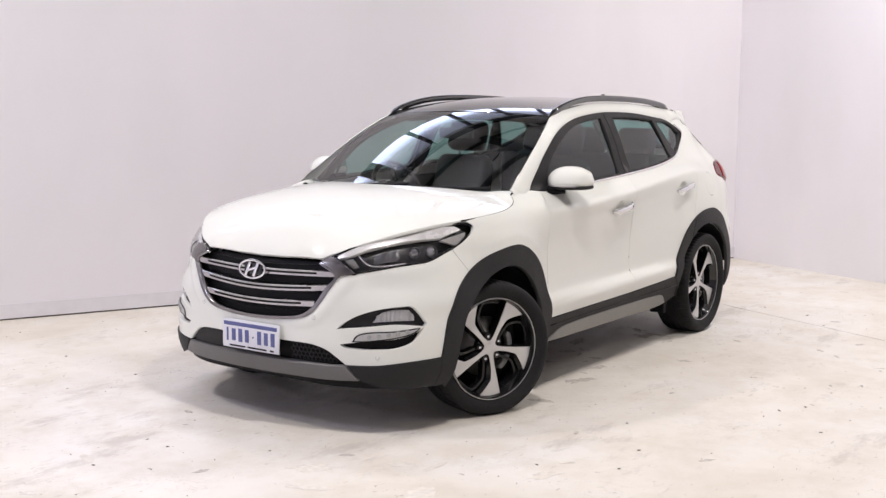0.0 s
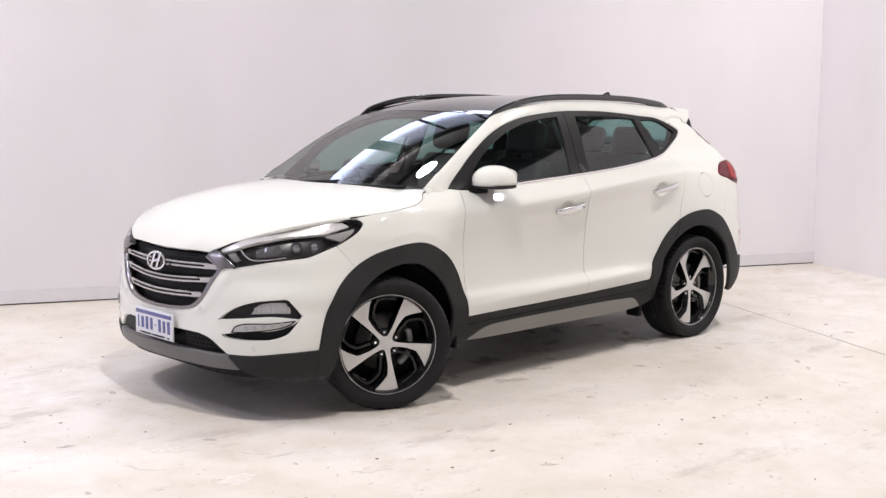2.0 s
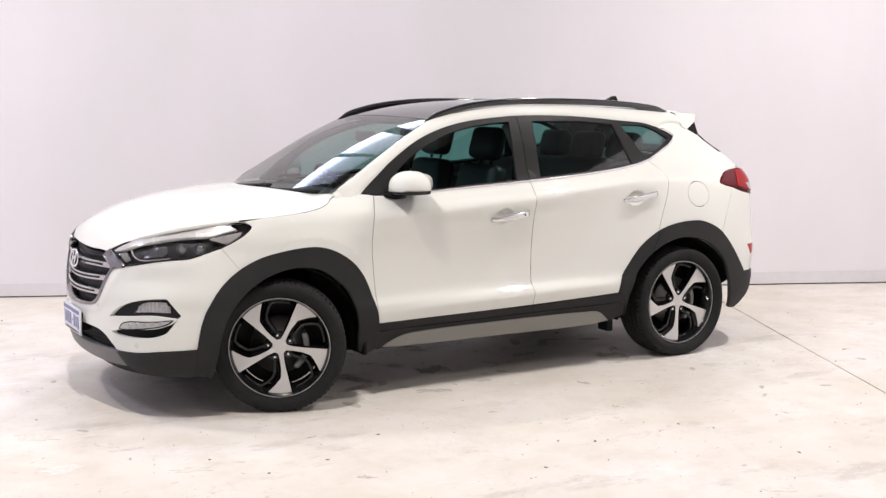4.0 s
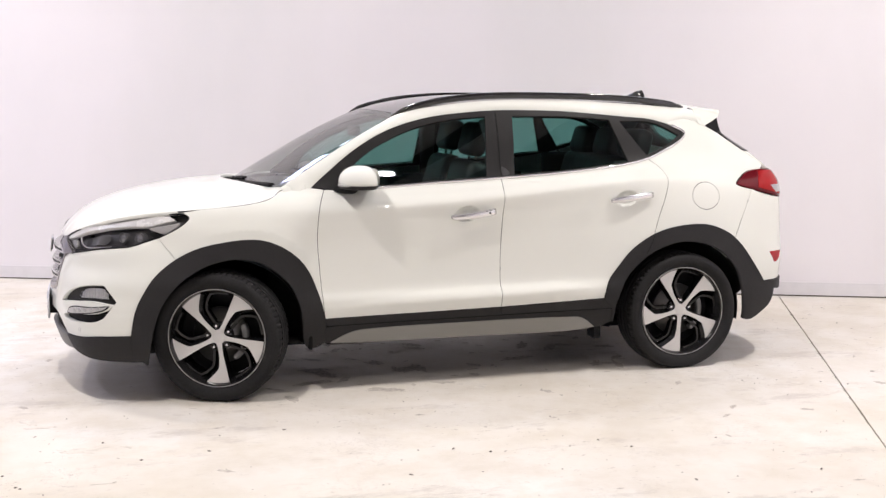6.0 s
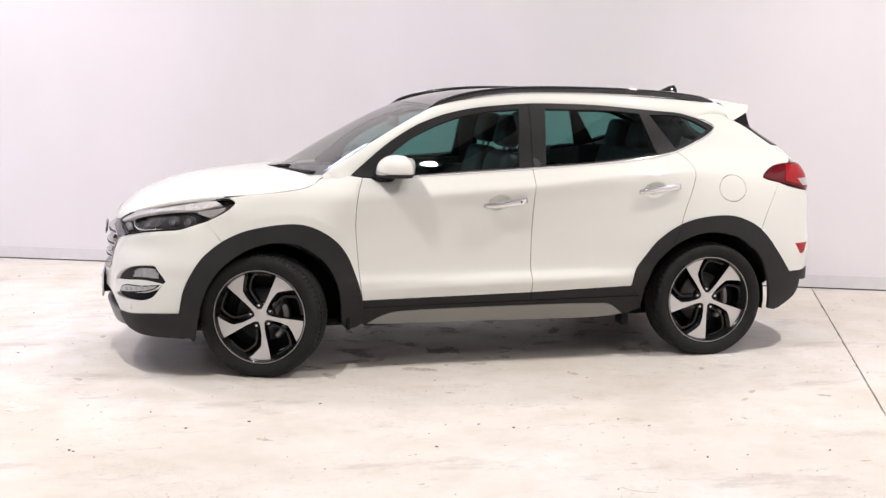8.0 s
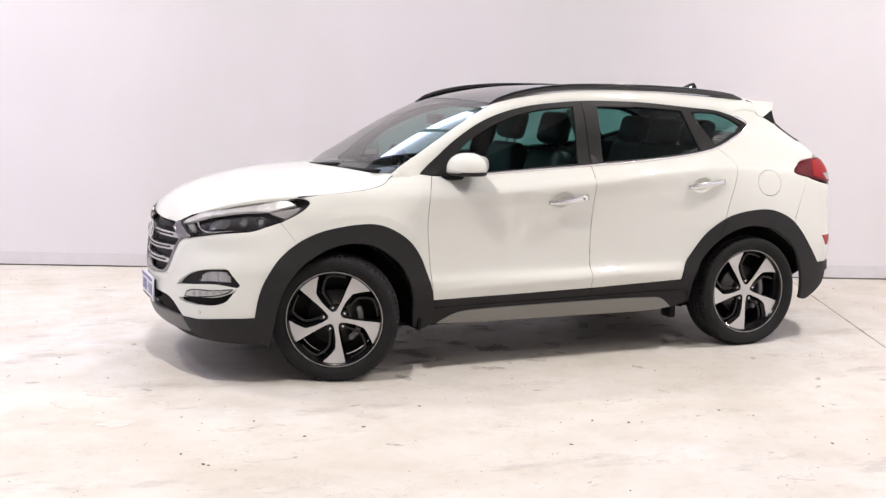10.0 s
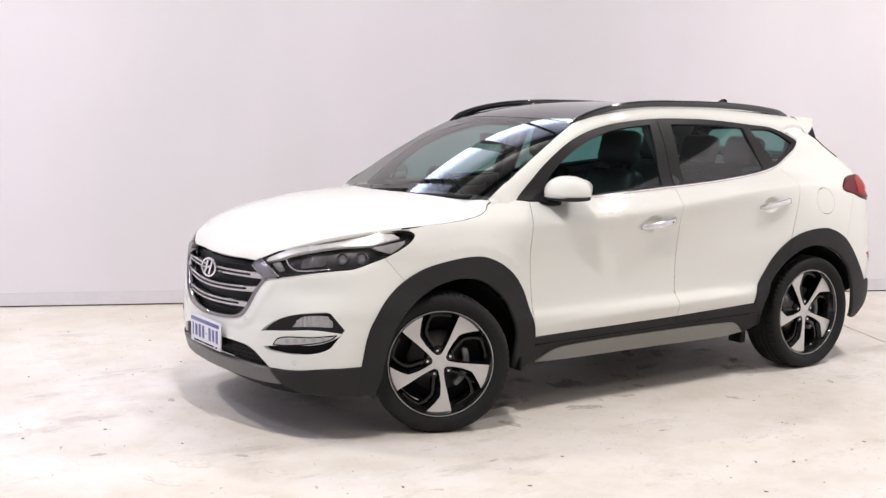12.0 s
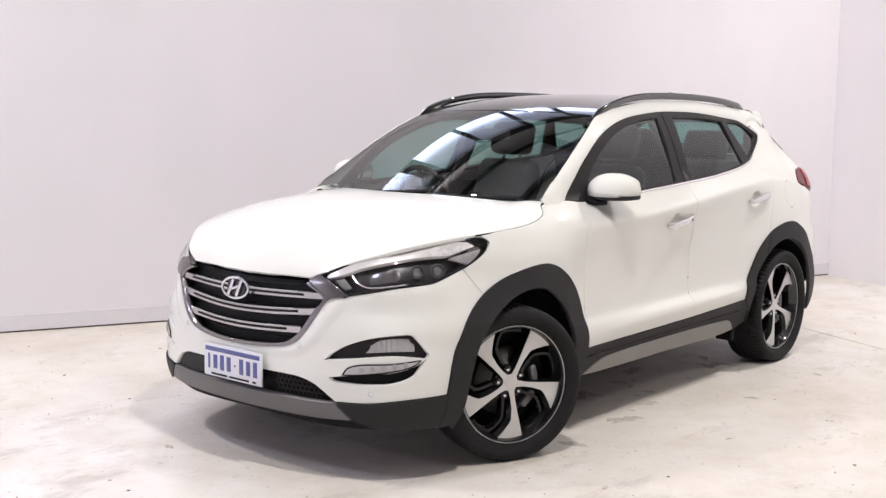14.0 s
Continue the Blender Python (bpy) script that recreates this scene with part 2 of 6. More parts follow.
def spline(pts, n=8, closed=False):
    """A smooth line through the points: n steps from one to the next."""
    P = [np.array(p, float) for p in pts]
    k = len(P)
    out = []
    for i in range(k if closed else k - 1):
        a, b = P[i], P[(i + 1) % k]
        p = P[i - 1] if (closed or i > 0) else 2 * a - b
        q = P[(i + 2) % k] if (closed or i + 2 < k) else 2 * b - a
        d0, d1, d2 = (max(np.linalg.norm(v), 1e-6) ** 0.5 for v in (a - p, b - a, q - b))
        m1 = (b - a) + d1 * ((a - p) / d0 - (b - p) / (d0 + d1))
        m2 = (b - a) + d1 * ((q - b) / d2 - (q - a) / (d1 + d2))
        for j in range(n):
            t = j / n
            out.append((2 * t**3 - 3 * t**2 + 1) * a + (t**3 - 2 * t**2 + t) * m1 + (3 * t**2 - 2 * t**3) * b + (t**3 - t**2) * m2)
    if not closed:
        out.append(P[-1])
    return out


class Skin:
    """A smooth sheet of quads that panels are laid on."""

    def __init__(self, grid):
        G = np.array(grid, float)
        n, m = G.shape[:2]
        du, dv = np.gradient(G, axis=0), np.gradient(G, axis=1)
        N = np.cross(du, dv)
        N /= np.maximum(np.linalg.norm(N, axis=2, keepdims=True), 1e-9)
        self.co = [Vector(c) for c in G.reshape(-1, 3)]
        self.no = [Vector(c) for c in N.reshape(-1, 3)]
        self.tri = []
        for i in range(n - 1):
            for j in range(m - 1):
                a, b, c, d = i * m + j, i * m + j + 1, (i + 1) * m + j + 1, (i + 1) * m + j
                self.tri += [(a, b, c), (a, c, d)]
        self.tree = BVHTree.FromPolygons(self.co, self.tri)

    def hit(self, origin, way):
        place, _, k, _ = self.tree.ray_cast(Vector(origin), Vector(way))
        if place is None:
            place, _, k, _ = self.tree.find_nearest(Vector(origin) + Vector(way) * 2.0)
        t = self.tri[k]
        n = barycentric_transform(place, *(self.co[i] for i in t), *(self.no[i] for i in t)).normalized()
        if n.dot(Vector(way)) > 0:
            n = -n
        return place, n


NOSE_F, SIDE_X, TAIL_F = (0, 0.38, 0.62, 0.83, 0.96), (1.62, 1.335, 1.05, 0.85, 0.0, -0.8, -1.335, -1.7), (0.93, 0.62, 0)
LEVELS = []


RISE_X, RISE = (-2.2, -1.7, -1.335, -0.8, 0.0, 0.85, 1.05, 2.3), (0.02, 0.06, 0.105, 0.085, 0.022, -0.006, 0.0, 0.0)


def level(z, w, nose, side, wt, tail):
    """One waterline of the body: half width at the corner and x of the nose, half widths along the side, the same of the tail.
    The lines about the shoulder climb towards the rear."""
    row = [(x, f * w, z) for x, f in zip(nose, NOSE_F)]
    row += [(x, y, z) for x, y in zip(SIDE_X, side)]
    row += [(x, f * wt, z) for x, f in zip(tail, TAIL_F)]
    lift = float(np.interp(z, (0.78, 1.0, 1.30), (0, 1, 0)))
    LEVELS.append([(x, y, h + lift * float(np.interp(x, RISE_X, RISE))) for x, y, h in row])


level(0.20, 0.80, (2.130, 2.118, 2.080, 1.995, 1.835), (0.820, 0.840, 0.800, 0.780, 0.770, 0.780, 0.840, 0.820), 0.78, (-1.92, -2.08, -2.15))
level(0.30, 0.845, (2.177, 2.152, 2.106, 2.020, 1.875), (0.875, 0.885, 0.850, 0.835, 0.820, 0.835, 0.885, 0.865), 0.82, (-1.97, -2.13, -2.20))
level(0.40, 0.86, (2.207, 2.172, 2.116, 2.015, 1.870), (0.885, 0.900, 0.880, 0.868, 0.862, 0.868, 0.900, 0.875), 0.83, (-2.0, -2.16, -2.22))
level(0.50, 0.86, (2.208, 2.170, 2.119, 2.003, 1.855), (0.885, 0.900, 0.888, 0.880, 0.882, 0.884, 0.900, 0.875), 0.83, (-2.0, -2.17, -2.23))
level(0.555, 0.852, (2.206, 2.168, 2.117, 1.997, 1.847), (0.878, 0.898, 0.884, 0.866, 0.853, 0.864, 0.899, 0.872), 0.825, (-2.015, -2.17, -2.225))
level(0.62, 0.850, (2.203, 2.165, 2.116, 1.996, 1.842), (0.874, 0.895, 0.880, 0.862, 0.846, 0.858, 0.897, 0.868), 0.82, (-2.03, -2.17, -2.22))
level(0.74, 0.826, (2.188, 2.152, 2.100, 1.964, 1.802), (0.840, 0.882, 0.874, 0.862, 0.848, 0.856, 0.885, 0.855), 0.80, (-2.035, -2.16, -2.20))
level(0.83, 0.812, (2.168, 2.137, 2.090, 1.948, 1.770), (0.818, 0.873, 0.872, 0.866, 0.856, 0.854, 0.870, 0.838), 0.79, (-2.035, -2.15, -2.19))
level(0.92, 0.797, (2.093, 2.067, 2.022, 1.874, 1.706), (0.800, 0.866, 0.868, 0.874, 0.869, 0.856, 0.850, 0.818), 0.78, (-2.035, -2.15, -2.18))
level(1.00, 0.755, (1.963, 1.937, 1.889, 1.780, 1.662), (0.748, 0.840, 0.842, 0.868, 0.880, 0.852, 0.815, 0.788), 0.765, (-2.03, -2.14, -2.17))
level(1.06, 0.71, (1.870, 1.840, 1.800, 1.740, 1.650), (0.692, 0.785, 0.782, 0.818, 0.844, 0.822, 0.776, 0.758), 0.745, (-2.025, -2.12, -2.15))
level(1.12, 0.65, (1.800, 1.780, 1.750, 1.710, 1.640), (0.615, 0.705, 0.685, 0.748, 0.800, 0.776, 0.728, 0.715), 0.71, (-2.00, -2.09, -2.12))
level(1.22, 0.60, (1.780, 1.760, 1.730, 1.700, 1.640), (0.550, 0.640, 0.610, 0.705, 0.757, 0.735, 0.678, 0.655), 0.65, (-1.92, -2.00, -2.03))
level(1.36, 0.50, (1.780, 1.760, 1.730, 1.700, 1.640), (0.450, 0.540, 0.550, 0.650, 0.704, 0.684, 0.622, 0.585), 0.59, (-1.74, -1.82, -1.85))
level(1.50, 0.42, (1.780, 1.760, 1.730, 1.700, 1.640), (0.380, 0.460, 0.470, 0.560, 0.623, 0.612, 0.552, 0.510), 0.51, (-1.60, -1.68, -1.70))
level(1.60, 0.38, (1.780, 1.760, 1.730, 1.700, 1.640), (0.330, 0.400, 0.420, 0.460, 0.530, 0.535, 0.500, 0.460), 0.46, (-1.56, -1.62, -1.64))

rings = [spline([(p[0], -p[1], p[2]) for p in row[:0:-1][-2:]] + row + [(row[-2][0], -row[-2][1], row[-2][2])], 10)[20:-10] for row in LEVELS]
half_body = np.transpose(np.array([spline([r[i] for r in rings], 9) for i in range(len(rings[0]))]), (1, 0, 2))
# a sharp fold along the shoulder
FOLD_X, FOLD_Z = (-1.35, -0.99, -0.63, -0.2, 0.41, 0.85), (1.137, 1.110, 1.080, 1.040, 1.000, 0.975)
zf = np.interp(half_body[:, :, 0], FOLD_X, FOLD_Z)
fade = np.interp(half_body[:, :, 0], (-1.5, -1.2, 0.45, 0.85), (0, 1, 1, 0))
half_body[:, :, 1] += 0.012 * fade * np.exp(-np.abs(half_body[:, :, 2] - zf) / 0.06)
# a facet low on the doors, widening rearwards: it leans out to a crisp lower edge
top_z = np.interp(half_body[:, :, 0], (-0.72, -0.6, -0.13, 0.19, 0.35, 0.50, 0.67), (0.520, 0.556, 0.547, 0.539, 0.524, 0.508, 0.478))
low_z = np.interp(half_body[:, :, 0], (-0.72, -0.17, 0.35, 0.67), (0.512, 0.492, 0.480, 0.474))
fade = np.interp(half_body[:, :, 0], (-0.76, -0.60, 0.2, 0.68), (0, 1, 1, 0.1))
lean = np.clip((top_z - half_body[:, :, 2]) / np.maximum(top_z - low_z, 0.004), 0, 1)
back = np.clip((half_body[:, :, 2] - 0.385) / (low_z - 0.385), 0, 1)
half_body[:, :, 1] += 0.015 * fade * np.minimum(lean, back)
BODY = Skin(np.concatenate([half_body[:, :0:-1] * (1, -1, 1), half_body], axis=1))

# side glass: one even curve through the body's sides between belt and roof
gx, gz, gy = [], [], []
for x in np.linspace(-1.35, 0.72, 24):
    for z in np.linspace(1.18, 1.47, 10):
        gx.append(x)
        gz.append(z)
        gy.append(BODY.hit((x, 3.0, z), (0, -1, 0))[0].y)
gx, gz, gy = (np.array(v) for v in (gx, gz, gy))
side_terms = lambda x, z: np.array([np.ones_like(x), x, x * x, x**3, z, z * z, x * z]).T
side_fit = np.linalg.lstsq(side_terms(gx, gz), gy, rcond=None)[0]
SIDEGLASS = Skin([[(x, float((side_terms(np.array([x]), np.array([z])) @ side_fit)[0]), z) for x in np.linspace(-1.6, 0.9, 60)] for z in np.linspace(1.04, 1.56, 30)])

# the bonnet: an edge line in space and a crown along the middle
HOOD_EDGE = [(2.132, 0.20, 0.822), (2.116, 0.385, 0.828), (2.07, 0.474, 0.876), (1.98, 0.566, 0.918), (1.868, 0.655, 0.954), (1.728, 0.724, 0.980), (1.592, 0.775, 0.995),
             (1.45, 0.762, 1.008), (1.25, 0.775, 1.025), (1.10, 0.760, 1.046), (1.05, 0.745, 1.065), (1.007, 0.730, 1.093), (0.947, 0.707, 1.104)]
HOOD_CROWN = [(2.145, 0.0, 0.822), (2.121, 0.0, 0.857), (2.070, 0.0, 0.912), (2.00, 0.0, 0.963), (1.85, 0.0, 1.026), (1.69, 0.0, 1.068), (1.53, 0.0, 1.096), (1.36, 0.0, 1.114), (1.2, 0.0, 1.124), (1.05, 0.0, 1.13), (0.9, 0.0, 1.135)]

# its rear half follows the wings
HOOD_EDGE = [(x, BODY.hit((x, 3.0, z), (0, -1, 0))[0].y - 0.001 if x < 1.5 else y, z) for x, y, z in HOOD_EDGE]


def along(line, x):
    """y and z of a line at that x."""
    L = np.array(spline(line, 8))[::-1]
    return [float(np.interp(x, L[:, 0], L[:, k])) for k in (1, 2)]


hood_rows = []
for x in np.linspace(2.145, 0.93, 70):
    ye, ze = along(HOOD_EDGE, min(x, 2.132))
    if x > 2.132:
        ye = 0.20 * math.sqrt(max((2.145 - x) / 0.013, 0.0025))
    zc = along(HOOD_CROWN, x)[1]
    hood_rows.append([(x, ye * 1.04 * u, zc - (zc - ze) * abs(u * 1.04) ** 2.7) for u in np.linspace(-1, 1, 49)])
HOOD = Skin(hood_rows)

# windscreen and roof: rows across the car at each station
def arch_rows(stations, bow):
    rows = []
    for x, z, w, drop in spline(stations, 8):
        rows.append([(x - bow * (u * u), w * u, z - drop * u * u) for u in np.linspace(-1, 1, 33)])
    return rows


def smooth_rows(stations, bow):
    """The same rows through one cubic each for height, width and fall, so that reflections run clean."""
    A = np.array(stations)
    fits = [np.polyfit(A[:, 0], A[:, k], 3) for k in (1, 2, 3)]
    rows = []
    for x in np.linspace(A[0, 0], A[-1, 0], 60):
        z, w, drop = (float(np.polyval(c, x)) for c in fits)
        rows.append([(x - bow * (u * u), w * u, z - drop * u * u) for u in np.linspace(-1, 1, 49)])
    return rows


# x, z on the middle line, half width, fall to the side
SCREEN = Skin(smooth_rows([(1.16, 1.098, 0.78, 0.036), (1.06, 1.155, 0.765, 0.036), (0.97, 1.2095, 0.75, 0.034), (0.86, 1.277, 0.735, 0.028), (0.69, 1.370, 0.705, 0.020), (0.52, 1.451, 0.67, 0.016), (0.36, 1.517, 0.645, 0.018), (0.25, 1.555, 0.63, 0.022)], 0.10))
ROOF = Skin(arch_rows([(0.50, 1.460, 0.66, 0.030), (0.36, 1.518, 0.65, 0.034), (0.22, 1.556, 0.64, 0.040), (0.0, 1.588, 0.63, 0.048), (-0.42, 1.604, 0.62, 0.05), (-0.92, 1.594, 0.60, 0.05), (-1.3, 1.574, 0.57, 0.05), (-1.55, 1.553, 0.55, 0.05), (-1.78, 1.525, 0.53, 0.05)], 0.06))


# ---- panels laid on the skins ----
DEG = 0.014


def P_side(u, v):
    return (u, 3.0, v), (0, -1, 0)


def P_top(u, v):
    return (u, v, 3.0), (0, 0, -1)


def P_nose(u, v):
    a = radians(u / DEG)
    return (1.2 + 3 * math.cos(a), 3 * math.sin(a), v), (-math.cos(a), -math.sin(a), 0)


def P_tail(u, v):
    a = radians(u / DEG)
    return (-1.2 - 3 * math.cos(a), 3 * math.sin(a), v), (math.cos(a), -math.sin(a), 0)


def path(*runs, n=6):
    """An outline of smooth runs with corners where they meet."""
    out = []
    for r in runs:
        out += (spline(r, n) if len(r) > 2 else [np.array(p, float) for p in r])
    clean = [out[0]]
    for p in out[1:]:
        if np.linalg.norm(p - clean[-1]) > 1e-5:
            clean.append(p)
    if np.linalg.norm(clean[0] - clean[-1]) < 1e-5:
        clean.pop()
    return clean


def deg(pts):
    return [(a * DEG, z) for a, z in pts]


def both(half):
    """A closed outline from its left half, which begins and ends on the middle line."""
    return list(half) + [np.array((-p[0], p[1])) for p in half[::-1] if abs(p[0]) > 1e-6]


def area(poly):
    return 0.5 * sum(poly[i][0] * poly[(i + 1) % len(poly)][1] - poly[(i + 1) % len(poly)][0] * poly[i][1] for i in range(len(poly)))


def inside(p, poly):
    x, y, c = p[0], p[1], False
    j = len(poly) - 1
    for i in range(len(poly)):
        a, b = poly[i], poly[j]
        if (a[1] > y) != (b[1] > y) and x < (b[0] - a[0]) * (y - a[1]) / (b[1] - a[1]) + a[0]:
            c = not c
        j = i
    return c


def prepared(poly, step, inset):
    """Counter-clockwise, drawn in by inset, with points no further apart than step."""
    P = [np.array(p, float) for p in poly]
    if area(P) < 0:
        P = P[::-1]
    n = len(P)
    moved = []
    for i in range(n):
        e1, e2 = P[i] - P[i - 1], P[(i + 1) % n] - P[i]
        e1, e2 = e1 / max(np.linalg.norm(e1), 1e-9), e2 / max(np.linalg.norm(e2), 1e-9)
        nn = np.array((-e1[1] - e2[1], e1[0] + e2[0]))
        l = np.linalg.norm(nn)
        nn = nn / l if l > 1e-6 else np.array((-e1[1], e1[0]))
        moved.append(P[i] + nn * inset / max(0.5, l / 2))
    out = []
    for i in range(n):
        a, b = moved[i], moved[(i + 1) % n]
        k = max(1, int(np.linalg.norm(b - a) / step + 0.5))
        out += [a + (b - a) * j / k for j in range(k)]
    return out


def panel_mesh(name, outline, proj, skin, mat, off=0.0, depth=0.018, step=0.04, holes=(), inset=0.0035, roll=0.0015, back=False):
    """A sheet on the skin with rounded, turned-in edges. off: metres proud of the skin, or a function of the outline's two axes."""
    loops = [prepared(outline, step * 0.6, inset)] + [prepared(h, step * 0.6, -inset)[::-1] for h in holes]
    pts, edges = [], []
    for lp in loops:
        k = len(pts)
        pts += [Vector(p) for p in lp]
        edges += [(k + i, k + (i + 1) % len(lp)) for i in range(len(lp))]
    B = np.array([tuple(p) for p in pts])
    lo, hi = B.min(0), B.max(0)
    for i, u in enumerate(np.arange(lo[0] + step / 2, hi[0], step)):
        for v in np.arange(lo[1] + step / 2 * (1 + i % 2), hi[1], step):
            if ((B - (u, v)) ** 2).sum(1).min() > (0.55 * step) ** 2:
                if inside((u, v), loops[0]) and not any(inside((u, v), h) for h in loops[1:]):
                    pts.append(Vector((u, v)))
    co, _, tris, *_ = delaunay_2d_cdt(pts, edges, [], 0, 1e-6)
    flat = [(p.x, p.y) for p in co]
    keep = []
    for f in tris:
        c = sum((np.array(flat[i]) for i in f), np.zeros(2)) / len(f)
        if inside(c, loops[0]) and not any(inside(c, h) for h in loops[1:]):
            keep.append(tuple(f))
    verts, norms = [], []
    for u, v in flat:
        p, n = skin.hit(*proj(u, v))
        if callable(off):
            p0 = p + n * off(u, v)
            e = 0.0015
            q1, m1 = skin.hit(*proj(u + e, v))
            q2, m2 = skin.hit(*proj(u, v + e))
            # the offset's own slope turns the skin's normal
            d1, d2 = (q1 - p), (q2 - p)
            s1, s2 = (off(u + e, v) - off(u, v)), (off(u, v + e) - off(u, v))
            new_n = (d1 + n * s1).cross(d2 + n * s2)
            old_n = d1.cross(d2)
            if old_n.length > 1e-12 and new_n.length > 1e-12:
                new_n, old_n = new_n.normalized(), old_n.normalized()
                n = (n + (new_n - old_n) * (1 if old_n.dot(n) > 0 else -1)).normalized()
            verts.append(p0)
            norms.append(n)
        else:
            verts.append(p + n * off)
            norms.append(n)
    faces = []
    for f in keep:
        a, b, c = (verts[i] for i in f[:3])
        faces.append(f if (b - a).cross(c - a).dot(norms[f[0]]) > 0 else f[::-1])
    count = {}
    for f in faces:
        for i in range(len(f)):
            e = (f[i], f[(i + 1) % len(f)])
            count[e] = count.get(e, 0) + 1
    rim = [e for e in count if (e[1], e[0]) not in count]
    nxt = dict(rim)
    prv = {b: a for a, b in rim}
    ring = {}
    for i in nxt:
        if i not in prv:
            continue
        t = (verts[nxt[i]] - verts[prv[i]]).normalized()
        o = t.cross(norms[i]).normalized()
        n = norms[i]
        k = len(verts)
        verts += [verts[i] + o * roll - n * roll, verts[i] + o * roll - n * depth]
        norms += [(n + o).normalized(), o]
        ring[i] = k
    for a, b in rim:
        if a in ring and b in ring:
            faces += [(b, a, ring[a], ring[b]), (ring[b], ring[a], ring[a] + 1, ring[b] + 1)]
    if back:
        base = {}
        for f in keep:
            for i in f:
                if i not in base:
                    base[i] = len(verts)
                    verts.append(verts[i] - norms[i] * depth)
                    norms.append(-norms[i])
        for f in faces[: len(keep)]:
            faces.append(tuple(base[i] for i in f[::-1]))
    me = mesh_of(name, verts, faces, mat, norms)
    return me, verts, faces, norms


def panel(name, parent, outline, proj, skin, mat, label="", mirror=False, other=None, **kw):
    """One panel as a part; with mirror also its twin on the other side, under the parent given as other."""
    me, verts, faces, norms = panel_mesh(name, outline, proj, skin, mat, **kw)
    ob = part(name, me, parent, label)
    if not mirror:
        return ob
    me2 = mesh_of(name, [(v[0], -v[1], v[2]) for v in verts], [f[::-1] for f in faces], mat, [(n[0], -n[1], n[2]) for n in norms])
    return ob, part(name, me2, other or parent, label)


def twin(name, me, parent, other, label=""):
    """A part and its mirror image on the other side of the car."""
    return part(name, me, parent, label), part(name, flipped(me, name), other, label)


# ---- the studio ----
ROOM_U, ROOM_V, ROOM_H = 15.5, 14.0, 5.6


def slab_between(name, a, b, mat, thick, z0, z1, kind="structure", label="", side=-1):
    """A wall of that thickness along the line from a to b."""
    d = (b - a).normalized()
    n = Vector((-d.y, d.x, 0)) * thick * side
    q = [a, b, b + n, a + n]
    verts = [Vector((p.x, p.y, z)) for z in (z0, z1) for p in q]
    faces = [(0, 1, 5, 4), (1, 2, 6, 5), (2, 3, 7, 6), (3, 0, 4, 7), (4, 5, 6, 7), (3, 2, 1, 0)]
    bm = bmesh.new()
    vs = [bm.verts.new(v) for v in verts]
    for f in faces:
        bm.faces.new([vs[i] for i in f])
    ob = new(name, from_bm(name, bm, mat, False))
    return tagged(ob, label, name.split("_")[0], kind=kind)


corners = [at(0, 0, 0), at(ROOM_U, 0, 0), at(ROOM_U, ROOM_V, 0), at(0, ROOM_V, 0)]
WIN_LO, WIN_HI = 3.36, 4.38
slab_between("wall_north", at(-0.2, 0, 0), at(ROOM_U + 0.2, 0, 0), WALL, 0.2, -0.1, WIN_LO, label="tall white painted studio wall behind the car")
slab_between("wall_north_top", at(-0.2, 0, 0), at(ROOM_U + 0.2, 0, 0), ROOFING, 0.2, WIN_HI, ROOM_H, label="pale sheet cladding above the strip of high windows")
slab_between("wall_west", at(0, ROOM_V, 0), at(0, 0.002, 0), WALLLIT, 0.2, -0.1, 3.42, label="white painted side wall meeting the long wall")
slab_between("wall_west_top", at(0, ROOM_V, 0), at(0, 0.002, 0), DARKSHEET, 0.2, 3.42, ROOM_H, label="dark cladding above the white side wall")
slab_between("wall_south", at(ROOM_U, ROOM_V, 0), at(0, ROOM_V, 0), WALL, 0.2, -0.1, ROOM_H, label="white wall closing the studio")
slab_between("wall_east", at(ROOM_U, 0.002, 0), at(ROOM_U, ROOM_V, 0), WALL, 0.2, -0.1, ROOM_H, label="white wall closing the studio")
slab_between("ceiling", at(-0.2, ROOM_V / 2, 0), at(ROOM_U + 0.2, ROOM_V / 2, 0), ROOFING, ROOM_V / 2 + 0.2, ROOM_H, ROOM_H + 0.15, label="pale sheet roof of the studio")
slab_between("ceiling_half", at(-0.2, ROOM_V / 2, 0), at(ROOM_U + 0.2, ROOM_V / 2, 0), ROOFING, ROOM_V / 2 + 0.2, ROOM_H, ROOM_H + 0.15, side=1, label="pale sheet roof of the studio")

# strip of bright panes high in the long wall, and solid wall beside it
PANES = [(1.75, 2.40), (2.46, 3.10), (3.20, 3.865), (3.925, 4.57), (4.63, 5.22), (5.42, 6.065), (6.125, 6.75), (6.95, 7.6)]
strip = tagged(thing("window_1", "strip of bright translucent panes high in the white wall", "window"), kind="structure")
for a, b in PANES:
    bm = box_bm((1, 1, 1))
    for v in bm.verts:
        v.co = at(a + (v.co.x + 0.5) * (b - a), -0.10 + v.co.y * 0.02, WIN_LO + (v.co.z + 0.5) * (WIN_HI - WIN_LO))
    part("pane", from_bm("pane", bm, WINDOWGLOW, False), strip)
for a, b in zip([-0.2] + [p[1] for p in PANES], [p[0] for p in PANES] + [ROOM_U + 0.2]):
    bm = box_bm((1, 1, 1))
    wide = b - a > 0.5
    for v in bm.verts:
        v.co = at(a + (v.co.x + 0.5) * (b - a), -0.1 + v.co.y * 0.198, WIN_LO + (v.co.z + 0.5) * (WIN_HI - WIN_LO))
    part("mullion" if not wide else "pier", from_bm("mullion", bm, WALL if wide else STEEL, False), strip)

